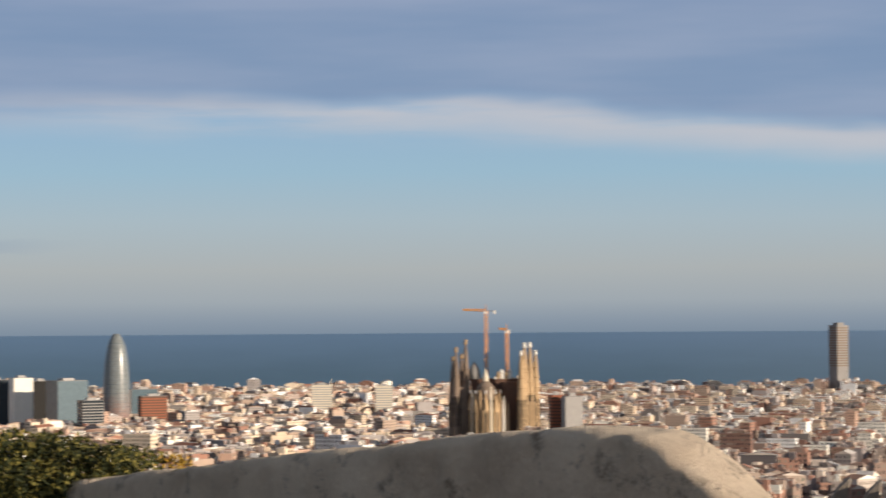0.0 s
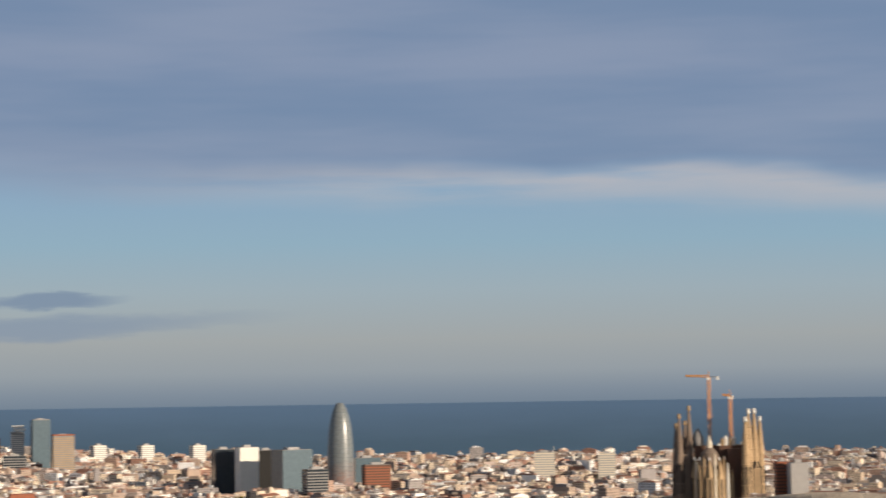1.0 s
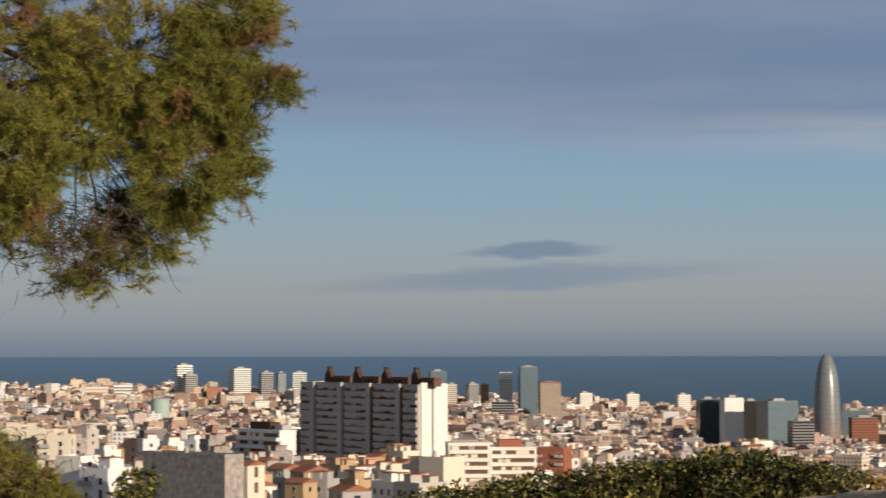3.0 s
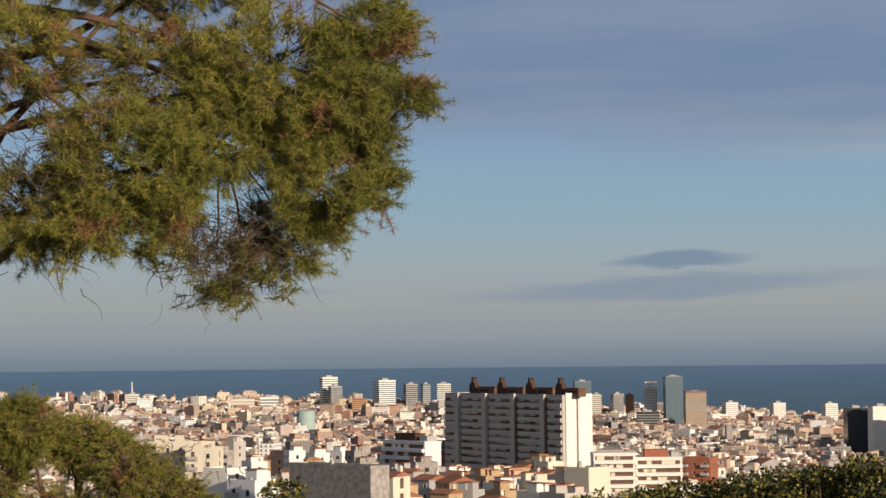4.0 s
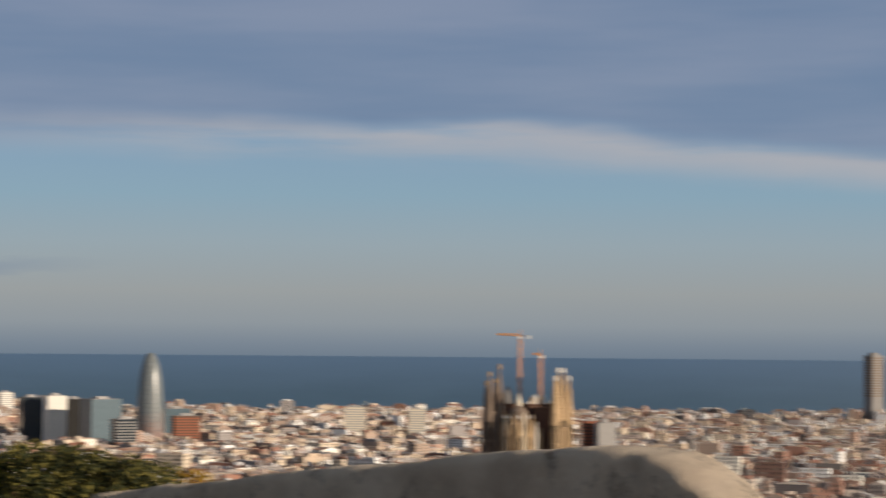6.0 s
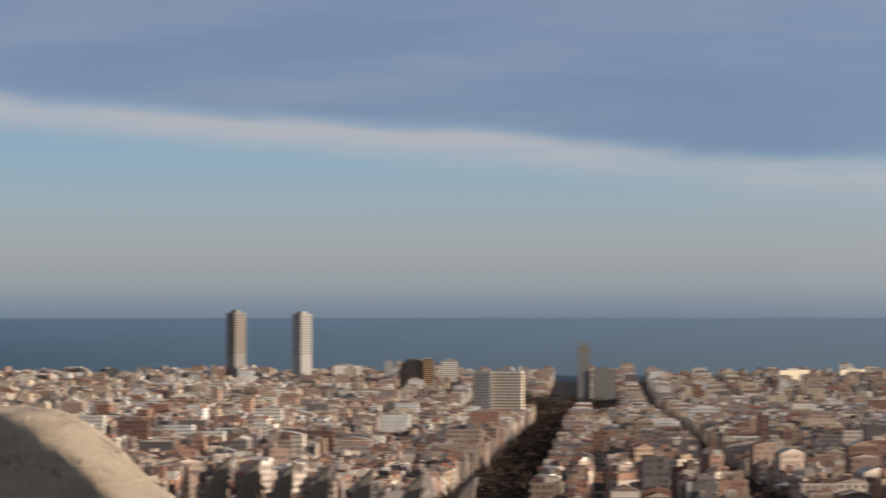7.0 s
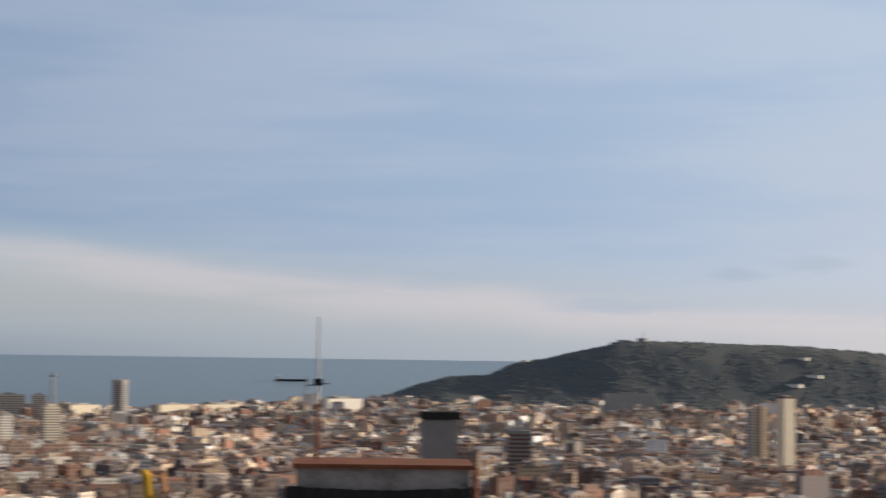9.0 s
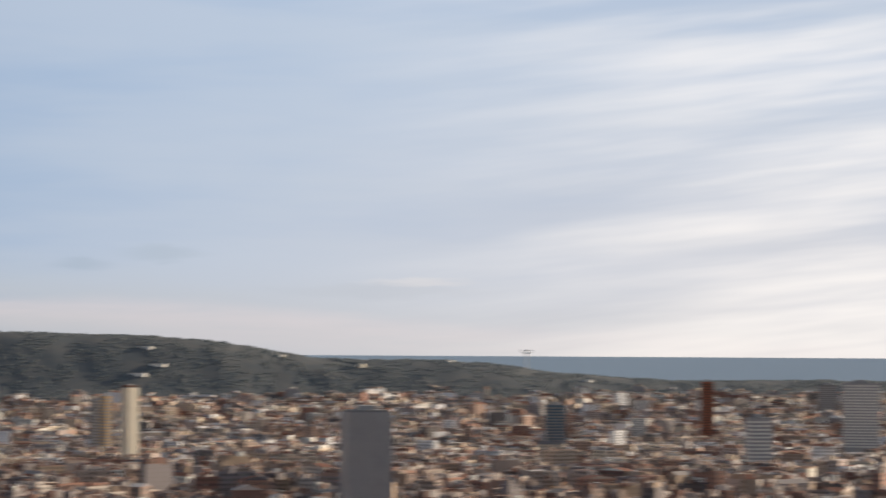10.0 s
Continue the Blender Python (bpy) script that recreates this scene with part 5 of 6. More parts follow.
def slope_quarter():
    rng = random.Random(21)

    def put(az, d, w, dep, el, turn, label, **kw):
        p = site(az, d, max(w, dep) * 0.55)
        g = ground_z(p.x, p.y)
        return house(p.x, p.y, g, w, dep, alt(el, d) - g, -az + turn, label, rng, **kw)

    def banded(name, az, d, w, dep, el, turn, label, floors, wall, group="", hut=""):
        """An apartment slab with long balconies over dark window bands."""
        p = site(az, d, w * 0.6)
        g = ground_z(p.x, p.y)
        h = alt(el, d) - g
        t = thing(name, (p.x, p.y, g), label, "apartment block", group, turn=-az + turn)
        part("wall", hull(bmesh.new(), (-w / 2, -dep / 2, -3), (w / 2, dep / 2, h)), M[wall], t)
        part("roof", hull(bmesh.new(), (-w / 2 - 0.2, -dep / 2 - 0.2, h), (w / 2 + 0.2, dep / 2 + 0.2, h + 0.5)), M[wall], t)
        for f in range(floors):
            z = h - 2.4 - 2.75 * f
            band = part("window_band", hull(bmesh.new(), (-w / 2 + 0.6, -dep / 2 - 0.1, z + 0.45), (w / 2 - 0.8, -dep / 2 - 0.02, z + 1.75)), M["brown"], t)
            for q in range(3):
                a = -w / 2 + 0.9 + rng.uniform(0, 0.7) * w
                part("blind", hull(bmesh.new(), (a, -dep / 2 - 0.2, z + 0.4), (min(a + rng.uniform(1.2, 3.0), w / 2 - 1), -dep / 2 - 0.12, z + 1.7)), M["warm_white"], band)
            part("balcony", hull(bmesh.new(), (-w / 2, -dep / 2 - 1.3, z - 0.85), (w / 2, -dep / 2 - 0.1, z + 0.35)), M[wall], t)
        if hut:
            part("roof_hut", hull(bmesh.new(), (-w * 0.3, -dep * 0.3, h + 0.5), (w * 0.2, dep * 0.3, h + 3.0)), M[hut], t)
            part("roof_hut", hull(bmesh.new(), (w * 0.28, -dep * 0.25, h + 0.5), (w * 0.46, dep * 0.3, h + 2.2)), M["light_grey"], t)
        return t

    # long shaded party wall, lit at its narrow end, with a tiled house behind
    put(-23.55, 430, 23, 4.6, -2.86, -49, "big grey blank-walled house with a dark flat roof", sides=(0, 0), wall="stained", huts=0)
    put(-22.2, 452, 4.5, 5, -3.06, -42, "small house with a cream end and tiled roof", sides=(0, 1), wall="warm_white", gable=True)
    put(-26.35, 470, 6.5, 6, -2.90, -42, "narrow bright white house with a flat roof", sides=(0, 1), wall="white", huts=0)
    put(-25.65, 462, 8, 7, -3.2, -46, "whitewashed house with small rooftop huts", wall="lilac_white", huts=2)
    put(-27.65, 700, 12, 10, -2.20, -14, "large cream apartment house with balconied storeys", wall="warm_white", huts=3)
    put(-26.85, 680, 9, 10, -2.36, -14, "cream apartment house stepping down the slope", wall="warm_white", huts=2)
    banded("balcony_block", -21.72, 800, 24, 7, -2.22, -54, "white apartment house with dark balcony bands in shade", 6, "lilac_white", hut="dark_brick")
    put(-17.4, 610, 9, 8, -2.95, -44, "blank cream gable house below the long block", sides=(0, 0), wall="warm_white", huts=0)
    rows = (("warm_white", "cream"), ("white", "white"), ("sand", "sandy"), ("lilac_white", "pale"), ("light_grey", "grey"), ("stained", "weathered"), ("pink", "salmon"), ("shade_render", "greyish"))
    for i in range(92):  # stepped houses between the trees and the long block
        az, d = rng.uniform(-29.5, -21.2), rng.uniform(520, 980)
        if i > 52:
            az, d = rng.uniform(-21.3, -17.7), rng.uniform(520, 760)
        el = float(np.interp(d, (500, 620, 760, 980), (-3.7, -3.22, -2.78, -2.25))) + rng.uniform(-0.22, 0.1)
        p = polar(az, d)
        if not free(p.x, p.y, 3):
            continue
        m, word = rng.choice(rows)
        tiled = rng.random() < 0.22
        put(az, d, rng.uniform(5, 10), rng.uniform(5, 9), el, -50 + rng.uniform(-22, 22), f"{word} hillside house with {'a red tiled roof' if tiled else 'stepped flat terraces'}", wall=m, gable=tiled, huts=rng.choice((2, 2, 3, 4)), balconies=rng.random() < 0.3)
    # low white slabs with long balconies
    banded("balcony_block", -16.76, 800, 14.4, 11, -2.55, 6, "low white apartment slab with long balconies", 6, "white", "white balcony blocks")
    banded("balcony_block", -15.66, 806, 16, 11, -2.66, 6, "low white apartment slab with a brick roof hut", 6, "white", "white balcony blocks", "brick")
    put(-14.65, 860, 12, 9, -2.70, -20, "dark brick-red apartment house", wall="brick", huts=0)


apartment_block()
slope_quarter()


# ---- roofs just below the lookout ----
def low_house(az, d, w, dep, top, turn, label, wall):
    p = site(az, d, 4)
    g = ground_z(p.x, p.y)
    t = thing("house", (p.x, p.y, g), label, "house", turn=-az + turn)
    part("wall", hull(bmesh.new(), (-w / 2, -dep / 2, -2), (w / 2, dep / 2, top - g)), M[wall], t)
    part("roof", hull(bmesh.new(), (-w / 2 - 0.15, -dep / 2 - 0.15, top - g), (w / 2 + 0.15, dep / 2 + 0.15, top - g + 0.12)), M["rust"], t)
    return t




def roof_clutter():
    top_a, top_b = 173.75, 172.9
    low_house(32.8, 40, 6.4, 5.5, top_a - 0.12, 4, "small house with a red flat roof below the lookout", "grey")
    low_house(41.3, 58, 10.5, 7.0, top_b - 0.12, 0, "low house with a dark red roof below the lookout", "brown")
    # walled roof terrace, painted green outside and red inside
    d = 38.0
    p = polar(31.62, d)
    t = thing("roof_terrace", (p.x, p.y, top_a), "green painted terrace parapet with graffiti, red inside", "parapet", turn=-31.45 - 9)
    h = alt(-4.13, d) - top_a
    green = plain("green_wall_paint", (0.025, 0.15, 0.055), 0.7, 0, 1.5, 0.4, 0.2, 0.45)
    red = plain("red_wall_paint", (0.30, 0.06, 0.03), 0.8, 0, 1.5, 0.3, 0.2, 0.6)
    blue = plain("faded_blue_paint", (0.10, 0.12, 0.20), 0.8, 0, 1.5, 0.3, 0.2, 0.6)
    w, dep = 2.7, 1.9
    front = part("front_wall", hull(bmesh.new(), (-w / 2, -dep / 2, 0), (w / 2, -dep / 2 + 0.14, h)), green, t)
    part("coping", hull(bmesh.new(), (-w / 2 - 0.02, -dep / 2 - 0.03, h), (w / 2 + 0.02, -dep / 2 + 0.17, h + 0.035)), M["black"], t)
    part("blue_patch", hull(bmesh.new(), (w * 0.24, -dep / 2 - 0.006, 0.02), (w / 2 - 0.02, -dep / 2, h - 0.03)), blue, front, "faded blue painted patch")
    part("back_wall", hull(bmesh.new(), (-w / 2, dep / 2 - 0.14, 0), (w / 2, dep / 2, h + 0.03)), red, t)
    part("side_wall", hull(bmesh.new(), (-w / 2, -dep / 2 + 0.14, 0), (-w / 2 + 0.14, dep / 2 - 0.14, h + 0.02)), M["orange"], t)
    part("side_wall", hull(bmesh.new(), (w / 2 - 0.14, -dep / 2 + 0.14, 0), (w / 2, dep / 2 - 0.14, h + 0.02)), M["grey"], t)
    cu = bpy.data.curves.new("graffiti_letters", "FONT")
    cu.body, cu.size, cu.extrude = "WE", 0.30, 0.004
    cu.materials.append(M["white"])
    ob = new("graffiti_letters", cu)
    ob.parent = front
    ob.matrix_basis = pose(-w / 2 + 0.28, -dep / 2 - 0.008, h - 0.44, 90)
    for i, (x, ww, z, hh) in enumerate(((-1.2, 0.16, -0.86, 0.24), (-0.98, 0.2, -0.86, 0.24), (-0.72, 0.16, -0.84, 0.22), (-0.5, 0.18, -0.86, 0.24), (0.05, 0.3, -0.42, 0.16), (0.1, 0.2, -0.62, 0.1))):
        part("graffiti_bar", hull(bmesh.new(), (x, -dep / 2 - 0.008, h + z), (x + ww, -dep / 2, h + z + hh)), M["light_grey"] if i < 4 else M["brown"], front)
    # plastered pillars beside it
    for az, dd, wd, el, lab, tn in ((34.46, 37.4, 0.44, -3.92, "tall plastered pillar with one sunlit side", -20), (32.34, 35.5, 0.40, -4.47, "short plastered pillar in front of the green wall", -20)):
        q = polar(az, dd)
        pl = thing("pillar", (q.x, q.y, top_a), lab, "pillar", "rooftop pillars", turn=-az + tn)
        hh = alt(el, dd) - top_a
        part("shaft", hull(bmesh.new(), (-wd / 2, -wd / 2, 0), (wd / 2, wd / 2, hh - 0.05)), M["sand"], pl)
        part("cap", hull(bmesh.new(), (-wd / 2 - 0.02, -wd / 2 - 0.02, hh - 0.05), (wd / 2 + 0.02, wd / 2 + 0.02, hh)), M["warm_white"], pl)
    # stair hut with rusty rim and torn black sheeting
    d = 57.0
    p = polar(43.48, d)
    t = thing("stair_hut", (p.x, p.y, top_b), "weathered stair hut with rusty rim and black sheeting", "hut", turn=-43.48)
    h = alt(-2.95, d) - top_b
    w = 4.15
    part("wall", hull(bmesh.new(), (-w / 2, -1.5, 0), (w / 2, 1.5, h - 0.1)), M["stained"], t)
    part("rim", hull(bmesh.new(), (-w / 2 - 0.1, -1.62, h - 0.1), (w / 2 + 0.1, 1.62, h)), M["rust"], t)
    bm = bmesh.new()
    n = 40
    rr = random.Random(3)
    up = [bm.verts.new((-w / 2 - 0.25 + (w + 0.3) * i / n, -1.64 - 0.05 * math.sin(i * 1.7), h - 0.52 - 0.09 * math.sin(i / n * math.pi) + rr.uniform(-0.02, 0.02))) for i in range(n + 1)]
    lo = [bm.verts.new((-w / 2 - 0.3 + (w + 0.4) * i / n, -1.72 - 0.06 * math.sin(i * 1.3 + 1), h - 1.12 + rr.uniform(-0.06, 0.06))) for i in range(n + 1)]
    lo2 = [bm.verts.new((-w / 2 - 0.5 + (w + 0.6) * i / n, -1.70, h - 1.36 + rr.uniform(-0.04, 0.04))) for i in range(n + 1)]
    for i in range(n):
        bm.faces.new((lo[i], lo[i + 1], up[i + 1], up[i]))
    part("sheeting", bm, M["black"], t, "torn black plastic sheeting")
    bm2 = bmesh.new()
    hull(bm2, (-w / 2 - 0.6, -1.75, 0), (w / 2 - 0.2, -1.68, h - 1.28))
    part("lower_sheeting", bm2, M["black"], t)
    part("corner_post", rod(bmesh.new(), (w / 2 + 0.15, -1.6, 0), (w / 2 + 0.15, -1.6, h - 0.05), 0.07), M["rust"], t)
    # aerial
    q = polar(41.84, 57.5)
    an = thing("aerial_mast", (q.x, q.y, top_b), "tall thin rusty aerial mast beside the stair hut", "aerial", turn=-41.84)
    hh = alt(0.60, 57.5) - top_b
    part("pole", rod(bmesh.new(), (0, 0, 0), (0, 0, hh * 0.62), 0.05, 0.04), M["rust"], an)
    part("pole", rod(bmesh.new(), (0, 0, hh * 0.62), (0, 0, hh), 0.035, 0.02), M["steel"], an)
    part("clamp", hull(bmesh.new(), (-0.11, -0.08, hh * 0.70), (0.11, 0.08, hh * 0.73)), M["black"], an)
    bm = rod(bmesh.new(), (-0.28, 0, hh * 0.7), (0.28, 0, hh * 0.71), 0.018)
    rod(bm, (-0.3, 0, hh * 0.66), (-0.28, 0, hh * 0.74), 0.015)
    part("dipole", bm, M["steel"], an)
    # cowl, pillar and red parapet
    q = polar(40.29, 54.0)
    cw = thing("chimney_cowl", (q.x, q.y, top_b), "plastered chimney with a round-topped cowl", "chimney", turn=-40.29 - 20)
    hh = alt(-4.02, 54.0) - top_b
    bm = hull(bmesh.new(), (-0.36, -0.36, 0), (0.36, 0.36, hh * 0.42), top=0.62)
    hull(bm, (-0.22, -0.22, hh * 0.42), (-0.13, 0.22, hh * 0.82))
    hull(bm, (0.13, -0.22, hh * 0.42), (0.22, 0.22, hh * 0.82))
    part("shaft", bm, M["warm_white"], cw)
    bm = bmesh.new()
    for i in range(8):
        a0, a1 = math.pi * i / 8, math.pi * (i + 1) / 8
        vs = []
        for a in (a0, a1):
            for y in (-0.27, 0.27):
                for r in (0.27, 0.22):
                    vs.append(bm.verts.new((-r * math.cos(a), y, hh * 0.80 + r * math.sin(a) * 0.8)))
        for f in ((0, 2, 6, 4), (1, 5, 7, 3), (0, 4, 5, 1), (2, 3, 7, 6)):
            bm.faces.new([vs[k] for k in f])
    part("hood", bm, M["light_grey"], cw)
    q = polar(38.05, 55.0)
    pl = thing("pillar", (q.x, q.y, top_b), "grey plastered roof pillar with one sunlit side", "pillar", "rooftop pillars", turn=-38 - 18)
    hh = alt(-4.28, 55.0) - top_b
    part("shaft", hull(bmesh.new(), (-0.36, -0.36, 0), (0.36, 0.36, hh)), M["sand"], pl)
    q = polar(39.3, 55.5)
    rw = thing("roof_parapet", (q.x, q.y, top_b), "low dark red roof parapet", "parapet", turn=-39.3)
    part("wall", hull(bmesh.new(), (-1.1, -0.1, 0), (1.2, 0.1, alt(-4.62, 55.5) - top_b)), red, rw)
    # yellow hoist
    q = polar(37.9, 56.5)
    yh = thing("hoist", (q.x, q.y, top_b), "leaning yellow steel hoist on a roof", "hoist", turn=-37.75)
    z1 = alt(-3.22, 56.5) - top_b
    bm = rod(bmesh.new(), (0.2, 0, 0), (-0.28, 0, z1), 0.15, 0.12)
    rod(bm, (-0.1, 0, z1 * 0.45), (-0.2, 0, z1 * 0.95), 0.14)
    part("boom", bm, M["yellow"], yh)
    part("strut", rod(bmesh.new(), (0.42, 0, 0), (0.16, 0, z1 * 0.96), 0.07), M["orange"], yh)
    part("base", hull(bmesh.new(), (-0.4, -0.4, 0), (0.6, 0.4, 0.25)), M["yellow"], yh)
    # striped awning
    q = polar(29.1, 37.0)
    aw = thing("awning", (q.x, q.y, top_a - 0.1), "orange folded awning on a metal frame", "awning", turn=-29)
    bm = hull(bmesh.new(), (-0.55, -0.4, 0), (0.55, 0.4, 0.08))
    part("frame", bm, M["steel"], aw)
    bm = bmesh.new()
    zt = alt(-4.72, 37.0) - top_a + 0.1
    vs = [bm.verts.new(v) for v in ((-0.6, -0.4, zt * 0.82), (0.6, -0.4, zt * 0.9), (0.6, 0.4, zt), (-0.6, 0.4, zt * 0.93), (-0.6, -0.4, zt * 0.8), (0.6, -0.4, zt * 0.87), (0.6, 0.4, zt - 0.03), (-0.6, 0.4, zt * 0.9))]
    for f in ((0, 1, 2, 3), (7, 6, 5, 4), (0, 4, 5, 1), (1, 5, 6, 2), (2, 6, 7, 3), (3, 7, 4, 0)):
        bm.faces.new([vs[i] for i in f])
    part("cloth", bm, M["orange"], aw)
    bm = bmesh.new()
    for sx in (-0.5, 0.5):
        for sy in (-0.35, 0.35):
            rod(bm, (sx, sy, 0.08), (sx, sy, zt * 0.85), 0.02)
    part("stand", bm, M["steel"], aw)


roof_clutter()


# ---- the lookout: parapet wall, coping horns ----
def lookout_wall():
    """A lumpy stuccoed wall, shaded on its face, rounded at its right-hand end."""
    a, b = polar(-8.5, 14.8), polar(9.4, 10.4)
    along = (b - a).normalized()
    side = Vector((-along.y, along.x, 0))
    if side.dot(-a) < 0:
        side = -side
    AZ = (-9.6, -7.0, -5.75, -2.0, 0.8, 3.3, 4.6, 5.6, 6.4, 7.2, 8.0, 9.0)
    EL = (-4.0, -3.75, -3.62, -3.21, -2.95, -2.75, -2.72, -2.82, -3.23, -3.88, -4.7, -5.6)
    bm = bmesh.new()
    n_s, n_c = 260, 40
    rows = []
    for i in range(n_s + 1):
        c = a.lerp(b, i / n_s)
        az = math.degrees(math.atan2(c.x, c.y))
        d = math.hypot(c.x, c.y)
        top = alt(float(np.interp(az, AZ, EL)), d)
        foot = ground_z(c.x, c.y) - 0.4
        row = []
        for k in range(n_c + 1):
            u = k / n_c
            half = 0.21
            if u < 0.3:
                off, z = half, foot + (top - 0.16 - foot) * u / 0.3
            elif u > 0.7:
                off, z = -half, foot + (top - 0.16 - foot) * (1 - u) / 0.3
            else:
                ang = (u - 0.3) / 0.4 * math.pi
                cc, ss = math.cos(ang), math.sin(ang)
                off, z = half * math.copysign(abs(cc) ** 0.5, cc), top - 0.16 + 0.16 * max(0.0, ss) ** 0.5
            q = c + side * off
            q.z = z
            lump = noise.noise(q * 2.2) * 0.03 + noise.noise(q * 8) * 0.010 + noise.noise(q * 27) * 0.004
            pit = noise.noise(q * 5.5 + Vector((7, 0, 0)))
            lump -= max(0.0, pit - 0.42) * 0.10
            q += side * lump * (1 if off >= 0 else -1) + Vector((0, 0, lump * 0.7 if 0.25 < u < 0.75 else 0))
            row.append(bm.verts.new(q))
        rows.append(row)
    for r0, r1 in zip(rows, rows[1:]):
        for k in range(n_c):
            bm.faces.new((r0[k], r0[k + 1], r1[k + 1], r1[k]))
    bm.faces.new(rows[0]), bm.faces.new(list(reversed(rows[-1])))
    bmesh.ops.recalc_face_normals(bm, faces=bm.faces)
    me = mesh_of("lookout_wall", bm, M["stucco"], True)
    tagged(new("lookout_wall", me), "rough beige stucco parapet wall with a rounded end", "wall", kind="structure")


def coping_horns():
    """A row of curved horns on a low wall."""
    p0, p1 = polar(8.6, 15.4), polar(16.6, 12.6)
    base = 176.62
    wall = thing("low_wall", (p0.x, p0.y, 0), "low stone wall carrying a row of curved horns", "wall")
    v = p1 - p0
    bm = bmesh.new()
    turn = math.degrees(math.atan2(v.y, v.x))
    hull(bm, (-0.2, -0.16, ground_z(p0.x, p0.y) - 0.6), (v.length + 0.2, 0.16, base), turn)
    part("wall", bm, M["stucco"], wall)
    first = None
    for i, (az, d, el) in enumerate(((9.85, 15.0, -4.12), (10.6, 14.8, -4.14), (11.45, 14.5, -4.2), (12.35, 14.2, -4.27), (13.4, 13.9, -4.36), (14.65, 13.6, -4.48), (15.95, 13.3, -4.6))):
        q = polar(az, d, base)
        if first is None:
            first = thing("coping_horn", q, "curved dark stone horn with a pale sunlit side", "ornament", "horns on the low wall", turn=-az)
            h = (alt(el, d) - base) * 1.12
            bm = bmesh.new()
            prof = [(-0.11, 0.0), (-0.10, 0.10), (-0.065, 0.20), (-0.01, 0.28), (0.065, 0.335), (0.075, 0.325), (0.055, 0.25), (0.045, 0.13), (0.055, 0.0)]
            k = h / 0.335
            rings = []
            for y, s in ((-0.13, 0.80), (-0.10, 0.97), (0.0, 1.0), (0.10, 0.97), (0.13, 0.80)):
                rings.append([bm.verts.new((x * s, y, z * k * (0.9 + 0.1 * s))) for x, z in prof])
            for r0, r1 in zip(rings, rings[1:]):
                for j in range(len(prof) - 1):
                    bm.faces.new((r0[j], r0[j + 1], r1[j + 1], r1[j]))
            bm.faces.new(rings[0]), bm.faces.new(list(reversed(rings[-1])))
            bmesh.ops.recalc_face_normals(bm, faces=bm.faces)
            part("horn", bm, plain("weathered_dark_stone", (0.22, 0.19, 0.16), 0.9, 0, 6.0, 0.4, 0.4), first, smooth=False)
        else:
            copy_thing(first, Matrix.Translation(q) @ pose(0, 0, 0, 0, 0, -az))


lookout_wall()
coping_horns()

# ---- plants ----
def raw_mesh(name, V, F, mat):
    me = bpy.data.meshes.new(name)
    me.from_pydata(V, [], F)
    me.materials.append(mat)
    return me


def pick(rng, lobes):
    """A point near the surface of one of the lobes, given as (x, y, z, rx, ry, rz, share)."""
    tot = sum(l[6] for l in lobes)
    r = rng.random() * tot
    for l in lobes:
        r -= l[6]
        if r <= 0:
            break
    v = Vector((rng.gauss(0, 1), rng.gauss(0, 1), rng.gauss(0, 1))).normalized()
    s = rng.uniform(0.40, 0.92) ** 0.5
    s *= 0.86 + 0.28 * noise.noise(v * 2.3 + Vector((l[0], l[2], 0)))
    c = Vector(l[:3])
    return c, c + Vector((v.x * l[3] * s, v.y * l[4] * s, v.z * l[5] * s)), v


